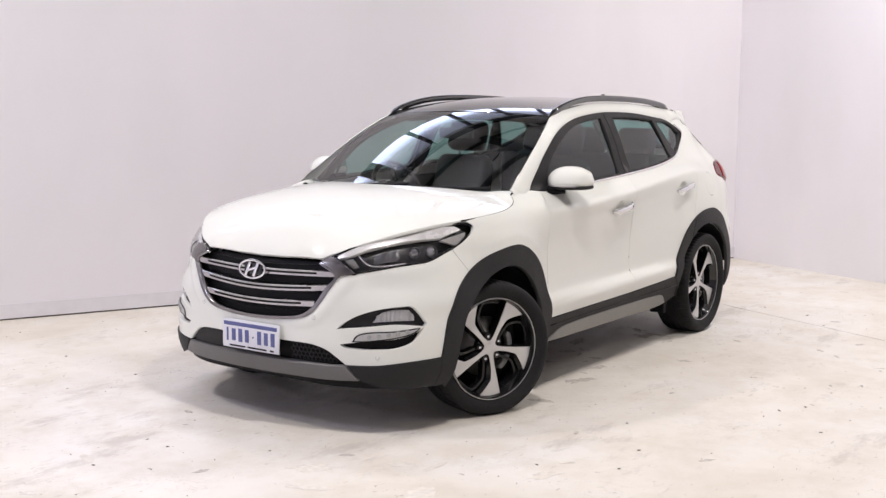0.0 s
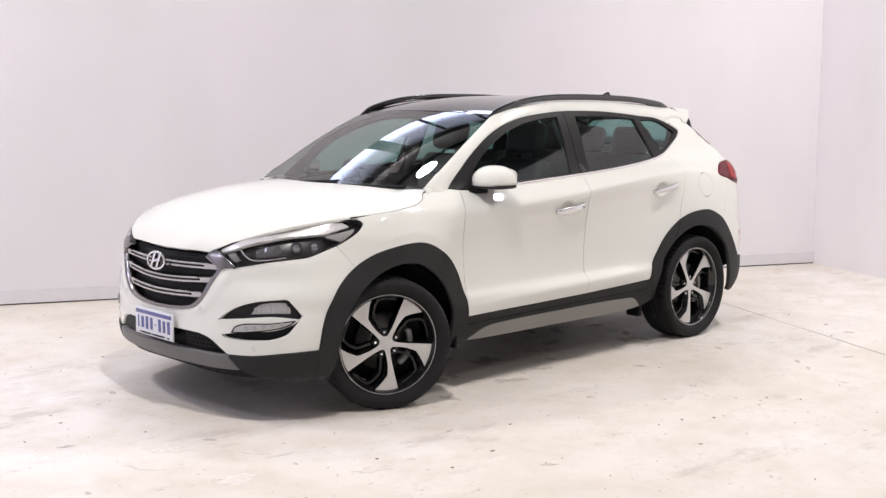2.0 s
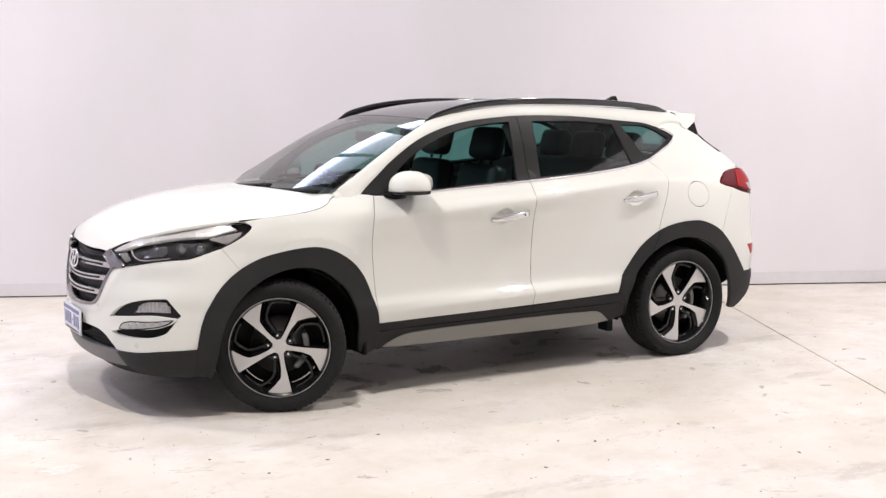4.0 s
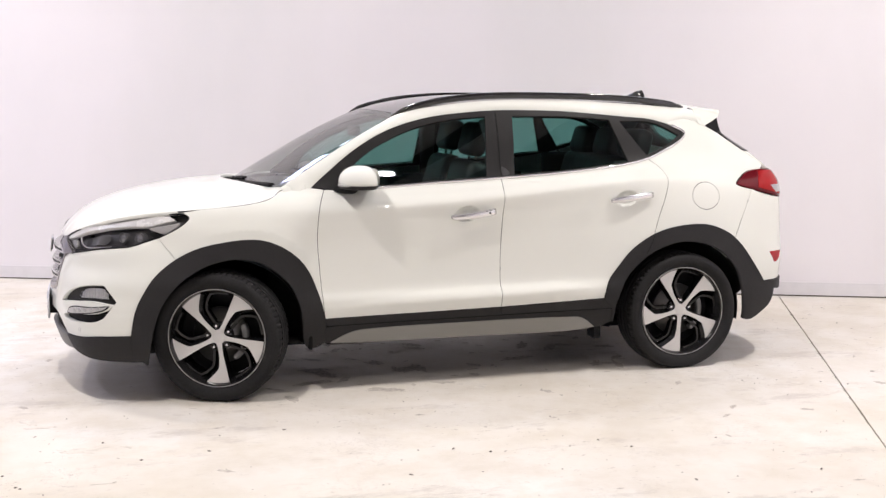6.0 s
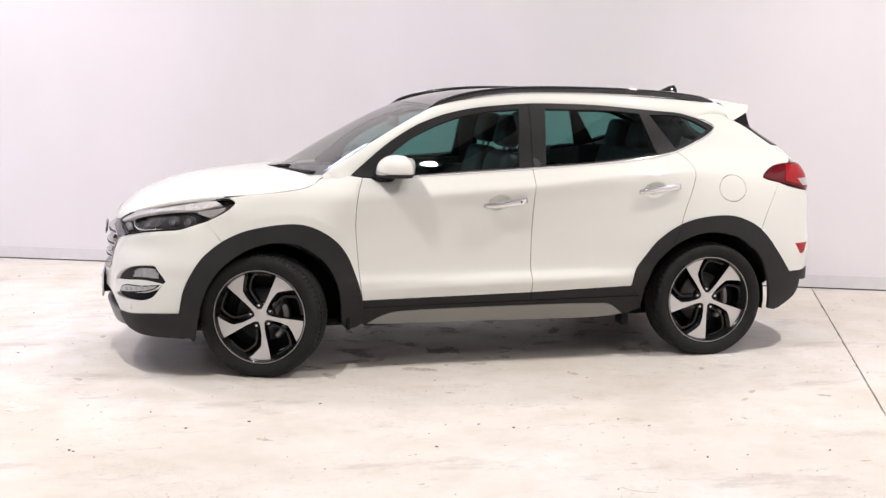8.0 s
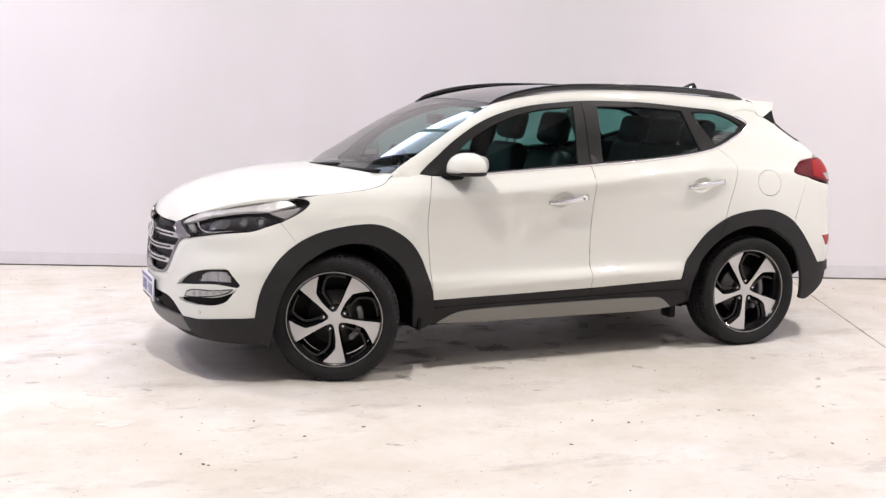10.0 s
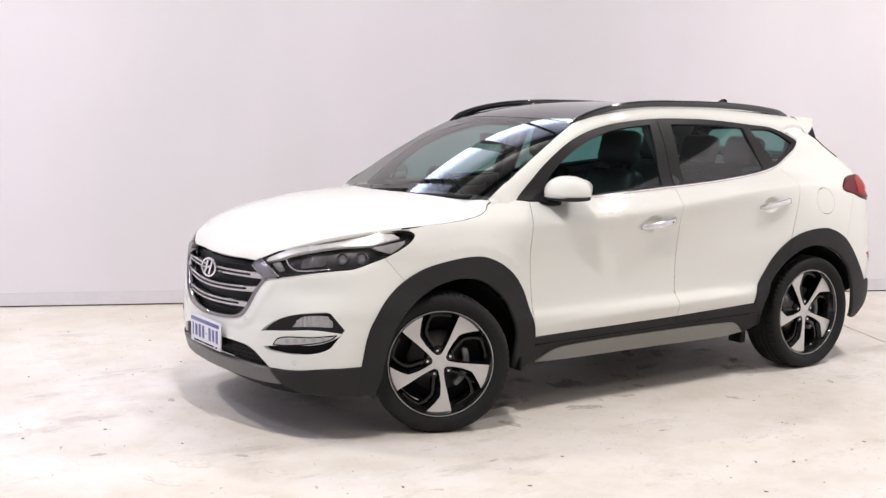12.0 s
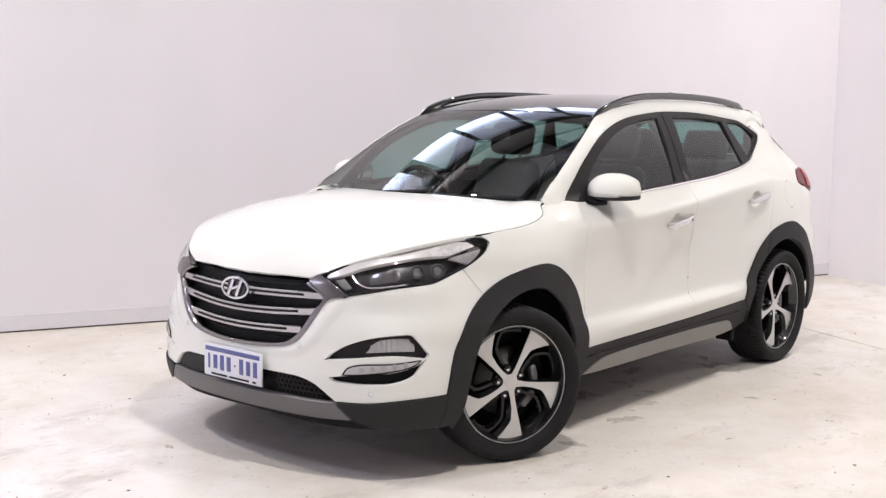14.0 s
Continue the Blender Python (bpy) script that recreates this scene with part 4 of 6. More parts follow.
# fog lamps and their strips
for sgn in (1, -1):
    fl = lambda pts: [np.array((sgn * p[0], p[1])) for p in pts]
    pod = panel("fog_pod", bumper, fl(FOG_UP), P_nose, BODY, CLADDING, "dark recess of the fog lamp", off=-0.022, inset=-0.004, step=0.025)
    lamp = fl(path(deg([(36.4, 0.546), (37.7, 0.580), (39.6, 0.600), (43.6, 0.609), (46.0, 0.606)]), deg([(46.0, 0.606), (47.6, 0.568), (47.4, 0.552)]), deg([(47.4, 0.552), (42, 0.552), (36.4, 0.546)])))
    panel("fog_reflector", pod, lamp, P_nose, BODY, REFLECTOR, "ribbed silver reflector", off=lambda u, v: -0.017 + 0.003 * math.sin(u * 420), step=0.008)
    panel("fog_lens", pod, lamp, P_nose, BODY, LENS, "clear lens", off=-0.004, step=0.02, depth=0.012)
    pod2 = panel("fog_pod", bumper, fl(FOG_DOWN), P_nose, BODY, BLACK, "black recess below the running light", off=-0.022, inset=-0.004, step=0.025)
    drl = fl(path(deg([(31.6, 0.460), (32.7, 0.486), (35.2, 0.500), (42.2, 0.506), (48.4, 0.518)]), deg([(48.4, 0.518), (47.0, 0.500), (44.4, 0.485), (40.8, 0.474), (35.2, 0.463), (31.6, 0.460)])))
    panel("strip_bezel", pod2, drl, P_nose, BODY, INKBLACK, off=0.0055, step=0.012, depth=0.03, inset=-0.0022)
    strip_ob = panel("running_light", bumper, drl, P_nose, BODY, GUIDE, "silver strip of five daytime running lights", off=0.0075, step=0.012, depth=0.02)
    for i in range(5):
        a, z = 35.8 + i * 2.35, 0.483 + i * 0.005
        p, nn = BODY.hit(*P_nose(sgn * a * DEG, z))
        v, f = lathe([(0.0, 0.001), (0.006, 0.0015), (0.008, 0.003), (0.0105, 0.003), (0.0115, -0.001)], 14, "z")
        mm = Matrix.Translation(p + nn * 0.0085) @ nn.to_track_quat("Z", "Y").to_matrix().to_4x4()
        part("light_dot", mesh_of("light_dot", [mm @ Vector(q) for q in v], f, DOTGREY), strip_ob)
    for a, z in ((20.8, 0.560), (37.7, 0.384)):
        p, nn = BODY.hit(*P_nose(sgn * a * DEG, z))
        mm = Matrix.Translation(p + nn * 0.0005) @ nn.to_track_quat("Z", "Y").to_matrix().to_4x4()
        q0 = Matrix.Translation(mm.translation + nn * bumper_form(a * DEG, z)) @ mm.to_3x3().to_4x4()
        v, f = lathe([(0.0, 0.0012), (0.0075, 0.0012), (0.0082, 0.0004)], 20, "z")
        sensor = part("parking_sensor", mesh_of("parking_sensor", [q0 @ Vector(q) for q in v], f, PAINT), bumper, "round parking sensor")
        v, f = lathe([(0.0082, 0.0002), (0.0088, 0.0012), (0.0108, 0.0012), (0.0114, -0.001)], 20, "z")
        part("sensor_ring", mesh_of("sensor_ring", [q0 @ Vector(q) for q in v], f, EYEBROW), sensor, "grey ring")

# headlamps
LAMP_UP = [(24.8, 0.852), (27.9, 0.876), (34.8, 0.923), (43.3, 0.953), (52.8, 0.978), (61.5, 0.991)]
LAMP_TIP = [(61.5, 0.991), (66.5, 0.991), (70.2, 0.978), (71.0, 0.960), (68.6, 0.924), (63.0, 0.878), (59.7, 0.862)]
LAMP_OUT = path(deg(LAMP_UP), deg(LAMP_TIP), deg(LAMP_LOW[::-1][:-1] + [(32.0, 0.773)]), deg([(32.0, 0.773), (27.6, 0.832), (24.8, 0.852)]))
for sgn in (1, -1):
    fl = lambda pts: [np.array((sgn * p[0], p[1])) for p in pts]
    lamp = panel("headlamp", car, fl(LAMP_OUT), P_nose, BODY, LAMPBED, "swept-back headlamp with two round projectors", off=-0.045, inset=-0.006, step=0.03)
    bright = fl(path(deg([(26.6, 0.855), (27.9, 0.870), (34.8, 0.918), (43.3, 0.948), (52.8, 0.971), (59.4, 0.981), (63.4, 0.980)]), deg([(63.4, 0.980), (66.0, 0.958)]), deg([(66.0, 0.958), (60.4, 0.938), (57.4, 0.926), (53.5, 0.925), (47.5, 0.921), (41.3, 0.907), (34.9, 0.884), (30.4, 0.856), (26.8, 0.840)])))
    panel("light_guide", lamp, bright, P_nose, BODY, EYEBROW, "bright silver eyebrow strip", off=-0.010, step=0.02, depth=0.025)
    tri_out = fl(path(deg([(56.8, 0.917), (67.4, 0.948)]), deg([(67.4, 0.948), (67.0, 0.930), (62.8, 0.880)]), deg([(62.8, 0.880), (56.8, 0.917)])))
    panel("side_reflector", lamp, tri_out, P_nose, BODY, AMBERGREY, "grey side reflector", off=-0.010, step=0.02)
    bowl = fl(path(deg([(33.4, 0.858), (38, 0.880), (44, 0.893)]), deg([(44, 0.893), (44.6, 0.862), (43.5, 0.832)]), deg([(43.5, 0.832), (38, 0.826), (34, 0.830), (33.4, 0.858)])))
    panel("reflector_bowl", lamp, bowl, P_nose, BODY, LENSGREY, "grey reflector bowl", off=lambda u, v: -0.036 - 0.012 * math.sin((abs(u) / DEG - 33) * 0.55), step=0.012)
    fin_out = fl(path(deg([(28.4, 0.842), (31.2, 0.852)]), deg([(31.2, 0.852), (33.2, 0.806)]), deg([(33.2, 0.806), (31.4, 0.792)]), deg([(31.4, 0.792), (28.4, 0.842)])))
    panel("inner_fin", lamp, fin_out, P_nose, BODY, SATIN, "grey inner fin", off=-0.020, step=0.02)
    edge = [BODY.hit(*P_nose(sgn * a * DEG, z)) for a, z in ((32.6, 0.868), (34.2, 0.835), (36.5, 0.812), (42, 0.816), (46, 0.824))]
    part("lamp_trim", mesh_of("lamp_trim", *sweep(spline([p - n * 0.026 for p, n in edge], 6), oval(0.005, 0.004, 8)), CHROME), lamp)
    for a, z, r in ((48.9, 0.877, 0.030), (54.4, 0.875, 0.032)):
        p, nn = BODY.hit(*P_nose(sgn * a * DEG, z))
        aim = (Vector((1, sgn * 0.55, 0)) + nn).normalized()
        mm = Matrix.Translation(p - nn * 0.040) @ aim.to_track_quat("Z", "Y").to_matrix().to_4x4()
        put = lambda vf: ([mm @ Vector(q) for q in vf[0]], vf[1])
        ring_ob = part("projector_ring", mesh_of("projector_ring", *put(lathe([(r * 0.78, 0.004), (r * 0.82, 0.012), (r * 0.95, 0.012), (r, 0.0), (r * 1.02, -0.03)], 28, "z")), LENSGREY), lamp, "dark projector ring")
        part("projector_lens", mesh_of("projector_lens", *put(lathe([(0.0, 0.016), (r * 0.3, 0.0145), (r * 0.6, 0.010), (r * 0.80, 0.003)], 24, "z")), PROJECTOR), ring_ob, "clear round lens")
    cover = panel("lamp_cover", lamp, fl(LAMP_OUT), P_nose, BODY, LENS, "clear outer lens", off=0.0, step=0.03, depth=0.006)
    rim_pts = fl(prepared(LAMP_OUT, 0.03, 0.003))
    rim3 = []
    for q in rim_pts:
        p, nn = BODY.hit(*P_nose(q[0], q[1]))
        rim3.append(p - nn * 0.008)
    part("lamp_rim", mesh_of("lamp_rim", *sweep(rim3 + rim3[:1], oval(0.0030, 0.005, 6)), INKBLACK), lamp, "black rim")

# wings, doors, quarter panels, sills: outlines in metres ahead and up
ARCH_F = [(1.800, 0.366), (1.776, 0.488), (1.736, 0.576), (1.676, 0.663), (1.573, 0.748), (1.456, 0.805), (1.340, 0.833), (1.223, 0.846), (1.130, 0.841), (1.036, 0.808), (0.940, 0.740), (0.881, 0.660), (0.842, 0.566), (0.810, 0.455), (0.795, 0.368)]
ARCH_FI = [(0.895, 0.262), (0.911, 0.330), (0.918, 0.428), (0.947, 0.538), (0.990, 0.615), (1.079, 0.694), (1.167, 0.739), (1.284, 0.751), (1.401, 0.727), (1.489, 0.684), (1.577, 0.619), (1.652, 0.517), (1.682, 0.443), (1.706, 0.338), (1.722, 0.206)]
ARCH_R = [(-0.825, 0.441), (-0.848, 0.524), (-0.917, 0.618), (-1.001, 0.713), (-1.136, 0.798), (-1.275, 0.837), (-1.455, 0.845), (-1.546, 0.823), (-1.639, 0.778), (-1.717, 0.708), (-1.798, 0.605), (-1.885, 0.488)]
ARCH_RI = [(-1.741, 0.274), (-1.734, 0.360), (-1.719, 0.462), (-1.668, 0.592), (-1.551, 0.699), (-1.425, 0.747), (-1.277, 0.751), (-1.136, 0.706), (-1.035, 0.636), (-0.950, 0.540), (-0.900, 0.423), (-0.890, 0.300)]
BELT = [(0.838, 1.104), (0.66, 1.094), (0.489, 1.098), (0.172, 1.117), (-0.216, 1.137), (-0.652, 1.163), (-1.000, 1.197), (-1.164, 1.228)]
DOOR_F = [(0.778, 1.096), (0.817, 1.004), (0.832, 0.853), (0.823, 0.700), (0.802, 0.455), (0.795, 0.407)]
DOOR_R = [(-1.164, 1.228), (-1.226, 1.172), (-1.238, 1.109), (-1.219, 1.031), (-1.170, 0.904), (-1.136, 0.798)]
fender = path([(1.650, 0.864), (1.566, 0.752)], ARCH_F[4:], [(0.795, 0.368), (0.797, 0.410), (0.802, 0.455), (0.823, 0.700), (0.832, 0.853), (0.817, 1.004), (0.778, 1.096)],
              [(0.778, 1.096), (0.838, 1.104), (0.93, 1.103)], [(0.93, 1.103), (1.007, 1.090), (1.050, 1.064), (1.10, 1.045), (1.25, 1.024), (1.45, 1.007), (1.525, 0.995)],
              [(1.525, 0.995), (1.492, 0.968), (1.514, 0.940), (1.576, 0.900), (1.650, 0.864)])
EDGE_ARCH = np.array(spline(ARCH_F, 8))


def wing_form(u, v):
    """Flared out towards the wheel arch, with a soft crease a hand's width above it."""
    d = math.sqrt(float(((EDGE_ARCH - (u, v)) ** 2).sum(1).min()))
    rise = min(1.0, max(0.0, (0.120 - d) / 0.068))
    ends = min(1.0, max(0.0, (1.54 - u) / 0.16)) * min(1.0, max(0.0, (u - 0.84) / 0.12))
    return 0.0065 * rise ** 1.6 * ends


panel("wing", car, fender, P_side, BODY, PAINT, mirror=True, step=0.016, inset=0.0030, off=wing_form)

front_top = [(0.775, 1.096), (0.66, 1.092), (0.489, 1.096), (0.172, 1.115), (-0.219, 1.135)]
door1 = path(front_top, [(-0.219, 1.135), (-0.205, 0.829), (-0.200, 0.422)], [(-0.200, 0.422), (0.30, 0.414), (0.795, 0.407)], DOOR_F[::-1])
rear_top = [(-0.219, 1.135), (-0.652, 1.161), (-1.000, 1.195), (-1.164, 1.226)]
door2 = path(rear_top, DOOR_R, [(-1.136, 0.798), (-1.001, 0.713), (-0.917, 0.618), (-0.848, 0.524), (-0.825, 0.441)], [(-0.825, 0.441), (-0.5, 0.431), (-0.200, 0.422)], [(-0.200, 0.422), (-0.205, 0.829), (-0.219, 1.135)])
CUP_F, CUP_R = [(0.0, 0.949), 0.068, 0.046], [(-0.965, 1.010), 0.068, 0.046]


def cup_outline(c, a, b):
    return [np.array((c[0] + a * math.cos(t) - 0.06 * b * math.sin(t), c[1] + b * math.sin(t) - 0.10 * a * math.cos(t))) for t in np.linspace(0, 2 * math.pi, 28, endpoint=False)]


doors = {}
for name, out, cup in (("front_door", door1, CUP_F), ("rear_door", door2, CUP_R)):
    doors[name] = panel(name, car, out, P_side, BODY, PAINT, mirror=True, step=0.0115, holes=(cup_outline(*cup),), depth=0.02, inset=0.0032)
    c, a, b = cup
    bowl_off = lambda u, v: -0.001 - 0.036 * max(0.0, 1 - ((u - c[0]) / a) ** 2 - ((v - c[1]) / b) ** 2) ** 0.75
    panel("handle_cup", doors[name][0], cup_outline(c, a + 0.004, b + 0.004), P_side, BODY, PAINT, "shallow cup behind the handle", mirror=True, other=doors[name][1], off=bowl_off, step=0.012, inset=0.0, depth=0.006)
    lo, hi = (0.094, -0.158) if name == "front_door" else (-0.862, -1.122)
    z0, z1 = (0.936, 0.963) if name == "front_door" else (1.000, 1.027)
    pts = []
    for i in range(15):
        t = i / 14
        x = lo + (hi - lo) * t
        p, nn = BODY.hit(*P_side(x, z0 + (z1 - z0) * t))
        pts.append(p + nn * (0.006 + 0.020 * math.sin(math.pi * min(1, max(0, t))) ** 0.5))
    bar = mesh_of("door_handle", *sweep(pts, oval(0.011, 0.0185, 12, 2.6), scale=lambda t: 0.55 + 0.45 * math.sin(math.pi * t) ** 0.4 if t < 0.75 else 1.0), HANDLE)
    hs = twin("door_handle", bar, doors[name][0], doors[name][1], "chrome pull handle")
    slot = mesh_of("handle_slot", *sweep([q + Vector((0, 0.0085, -0.001)) for q in pts[4:11]], oval(0.002, 0.0025, 6)), INKBLACK)
    twin("handle_slot", slot, hs[0], hs[1])
    if name == "front_door":
        p = pts[12]
        v, f = lathe([(0.0, 0.0125), (0.006, 0.0125), (0.0065, 0.008)], 12, "y")
        twin("lock_button", mesh_of("lock_button", [Vector(q) + p for q in v], f, INKBLACK), hs[0], hs[1])

strip1 = path([(0.793, 0.405), (0.30, 0.412), (-0.200, 0.420)], [(-0.200, 0.420), (-0.203, 0.374)], [(-0.203, 0.374), (0.30, 0.370), (0.790, 0.366)], [(0.790, 0.366), (0.793, 0.405)])
strip2 = path([(-0.204, 0.420), (-0.5, 0.429), (-0.826, 0.440)], [(-0.826, 0.440), (-0.880, 0.380)], [(-0.880, 0.380), (-0.5, 0.377), (-0.207, 0.374)], [(-0.207, 0.374), (-0.204, 0.420)])
for nm, st in (("front_door", strip1), ("rear_door", strip2)):
    panel("door_cladding", doors[nm][0], st, P_side, BODY, CLADDING, "dark grey strip along the door foot", mirror=True, other=doors[nm][1], off=0.006, step=0.03, inset=0.001)
sill = path([(0.790, 0.366), (0.30, 0.370), (-0.203, 0.374), (-0.880, 0.380)], [(-0.880, 0.380), (-0.898, 0.300)], [(-0.898, 0.300), (-0.80, 0.262), (-0.66, 0.250), (0.0, 0.250), (0.62, 0.262), (0.80, 0.262)], [(0.80, 0.262), (0.790, 0.366)])
sills = panel("sill", car, sill, P_side, BODY, CLADDING, "dark grey sill", mirror=True, off=0.002, depth=0.05)
blade = path([(0.766, 0.268), (0.688, 0.313), (0.623, 0.334), (0.50, 0.342), (0.0, 0.347), (-0.58, 0.344), (-0.70, 0.334), (-0.79, 0.272)], [(-0.79, 0.272), (-0.66, 0.254), (0.0, 0.254), (0.62, 0.260), (0.766, 0.268)])
panel("sill_blade", sills[0], blade, P_side, BODY, SATIN, "satin silver sill blade", mirror=True, other=sills[1], off=0.009, depth=0.02, step=0.035)

# wheel arch cladding with its turned-in lip
front_arch = path(ARCH_F, [(0.795, 0.368), (0.800, 0.270)], [(0.800, 0.270), (0.846, 0.248), (0.895, 0.262)], ARCH_FI, [(1.722, 0.206), (1.745, 0.228), (1.80, 0.227)], [(1.80, 0.227), (1.800, 0.366)])
panel("front_arch", car, front_arch, P_side, BODY, CLADDING, "dark grey wheel arch cladding", mirror=True, off=0.012, depth=0.022, step=0.03, inset=0.001, roll=0.005)
rear_arch = path(ARCH_R, [(-1.885, 0.488), (-1.97, 0.487)], [(-1.97, 0.487), (-1.972, 0.42), (-1.945, 0.352), (-1.88, 0.306), (-1.80, 0.266), (-1.741, 0.274)], ARCH_RI, [(-0.890, 0.300), (-0.880, 0.380), (-0.825, 0.441)])
panel("rear_arch", car, rear_arch, P_side, BODY, CLADDING, "dark grey wheel arch cladding", mirror=True, off=0.012, depth=0.022, step=0.03, inset=0.001, roll=0.005)

# quarter panel, fuel flap, rear bumper, tail lamps, tailgate
DLO_END = [(-1.164, 1.228), (-1.300, 1.277), (-1.401, 1.322), (-1.448, 1.360), (-1.440, 1.380), (-1.336, 1.432)]
quarter = path(DLO_END, [(-1.336, 1.432), (-1.42, 1.452), (-1.50, 1.455), (-1.585, 1.425)], [(-1.585, 1.425), (-1.73, 1.345), (-1.86, 1.255), (-1.955, 1.180), (-1.93, 1.152)],
               [(-1.93, 1.152), (-1.844, 1.146), (-1.785, 1.127), (-1.714, 1.074), (-1.75, 1.056), (-1.82, 1.040)], [(-1.82, 1.040), (-1.792, 0.985)], [(-1.792, 0.985), (-1.730, 0.870), (-1.672, 0.757)], ARCH_R[8:3:-1], DOOR_R[::-1])
FUEL = [np.array((-1.485 + 0.092 * math.cos(t), 1.012 + 0.079 * math.sin(t))) for t in np.linspace(0, 2 * math.pi, 30, endpoint=False)]
quarters = panel("quarter_panel", car, quarter, P_side, BODY, PAINT, mirror=True, step=0.022, holes=(FUEL,))
panel("fuel_flap", quarters[0], FUEL, P_side, BODY, PAINT, "round fuel flap", step=0.025, inset=0.003)
panel("filler_blank", quarters[1], FUEL, lambda u, v: ((u, -3.0, v), (0, 1, 0)), BODY, PAINT, step=0.025, inset=0.0, roll=0.0)
def tail_angle(x, z):
    p, _ = BODY.hit(*P_side(x, z))
    return math.degrees(math.atan2(p.y, -1.2 - p.x)), z


rear_seam = [tail_angle(x, z) for x, z in [(-1.82, 1.040), (-1.792, 0.985), (-1.761, 0.930), (-1.730, 0.870), (-1.702, 0.813), (-1.672, 0.757)]]
half = path(deg([(0, 0.99), (30, 0.985), (40, 0.982), (48, 1.012), rear_seam[0]]), deg(rear_seam), deg([rear_seam[-1], tail_angle(-1.717, 0.708), tail_angle(-1.798, 0.605), tail_angle(-1.885, 0.490)]), deg([tail_angle(-1.885, 0.490), (42.8, 0.488), (0, 0.49)]))
REFL = path(deg([(47.6, 0.662), (40.5, 0.660)]), deg([(40.5, 0.660), (43.5, 0.598), (45.4, 0.596)]), deg([(45.4, 0.596), (47.6, 0.662)]))
tail_bumper = panel("rear_bumper", car, both(half), P_tail, BODY, PAINT, depth=0.03, inset=0.002, holes=(REFL, other(REFL)))
for sgn in (1, -1):
    panel("reflector", tail_bumper, [np.array((sgn * p[0], p[1])) for p in REFL], P_tail, BODY, REDBRIGHT, "red bumper reflector", inset=0.001, step=0.02)
half = path(deg([(0, 0.487), (43, 0.485), (47.6, 0.486)]), deg([(47.6, 0.486), (47, 0.45), (43, 0.425)]), deg([(43, 0.425), (30, 0.41), (0, 0.41)]))
panel("rear_cladding", car, both(half), P_tail, BODY, CLADDING, "dark grey lower rear bumper", off=0.008, depth=0.04)
TAIL = path(deg([(56.2, 1.074), (51.0, 1.124), (46.5, 1.144), (40, 1.150), (33, 1.136), (20, 1.120)]), deg([(20, 1.120), (20, 1.030)]), deg([(20, 1.030), (34, 0.990), (39.5, 0.985)]), deg([(39.5, 0.985), (45, 1.018), (52, 1.052), (56.2, 1.074)]))
INNER = path(deg([(45.3, 1.138), (38, 1.139), (26, 1.118)]), deg([(26, 1.118), (28, 1.02), (38, 1.000), (45, 1.026), (49.0, 1.046)]), deg([(49.0, 1.046), (47.6, 1.090)]), deg([(47.6, 1.090), (45.3, 1.138)]))
for sgn in (1, -1):
    fl = lambda pts: [np.array((sgn * p[0], p[1])) for p in pts]
    tl = panel("tail_lamp", car, fl(TAIL), P_tail, BODY, REDLENS, "dark red wraparound tail lamp", off=0.004, step=0.03, depth=0.04, inset=-0.001)
    panel("brake_lens", tl, fl(INNER), P_tail, BODY, REDBRIGHT, "bright red brake lens", off=0.009, step=0.03, depth=0.004, inset=0.0)
    panel("reverse_lens", tl, fl(path(deg([(44.2, 1.056), (34, 1.060)]), deg([(34, 1.060), (34, 1.012)]), deg([(34, 1.012), (42.4, 1.016)]), deg([(42.4, 1.016), (44.2, 1.056)]))), P_tail, BODY, REFLECTOR, "clear reversing lens", off=0.011, step=0.02, depth=0.004, inset=0.0)
half = path(deg([(0, 1.480), (43, 1.440)]), deg([(43, 1.440), (46.4, 1.380), (46.4, 1.345), (44.6, 1.300), (43.2, 1.268)]), deg([(43.2, 1.268), (36, 1.252), (0, 1.240)]))
clear = both(path(deg([(0, 1.455), (33, 1.435)]), deg([(33, 1.435), (36.5, 1.40), (36.5, 1.33), (34, 1.29)]), deg([(34, 1.29), (0, 1.272)])))
panel("window_border", car, both(half), P_tail, BODY, GLOSSBLACK, "black border of the rear window", off=0.004, depth=0.03, inset=0.0, holes=(clear,))
tailgate = panel("tailgate_glass", car, clear, P_tail, BODY, PANE, "green-tinted rear window", off=0.002, depth=0.006, inset=-0.004)
tailgate.visible_shadow = False
half = path(deg([(0, 1.236), (36, 1.248), (43.0, 1.264)]), deg([(43.0, 1.264), (41.6, 1.235), (39.2, 1.180)]), deg([(39.2, 1.180), (37, 1.156), (30, 1.142), (19.6, 1.124)]), deg([(19.6, 1.124), (19.6, 1.028)]), deg([(19.6, 1.028), (30, 0.99)]), deg([(30, 0.99), (0, 0.995)]))
panel("tailgate", car, both(half), P_tail, BODY, PAINT, depth=0.03)

# windscreen, glass roof, pillars and cantrails
SCREEN_SIDE = [(0.990, 0.728), (0.955, 0.720), (0.87, 0.701), (0.79, 0.687), (0.71, 0.673), (0.63, 0.658), (0.55, 0.640), (0.47, 0.619), (0.39, 0.595), (0.325, 0.572)]
half = path([(1.148, 0.0), (1.133, 0.30), (1.066, 0.58), (0.990, 0.728)], SCREEN_SIDE, [(0.325, 0.572), (0.350, 0.40), (0.375, 0.20), (0.383, 0.0)])
outline = half + [np.array((p[0], -p[1])) for p in half[::-1] if abs(p[1]) > 1e-6]
screen = panel("windscreen", car, outline, P_top, SCREEN, SCREENGLASS, "large raked windscreen", step=0.05, depth=0.005)
screen.visible_shadow = False
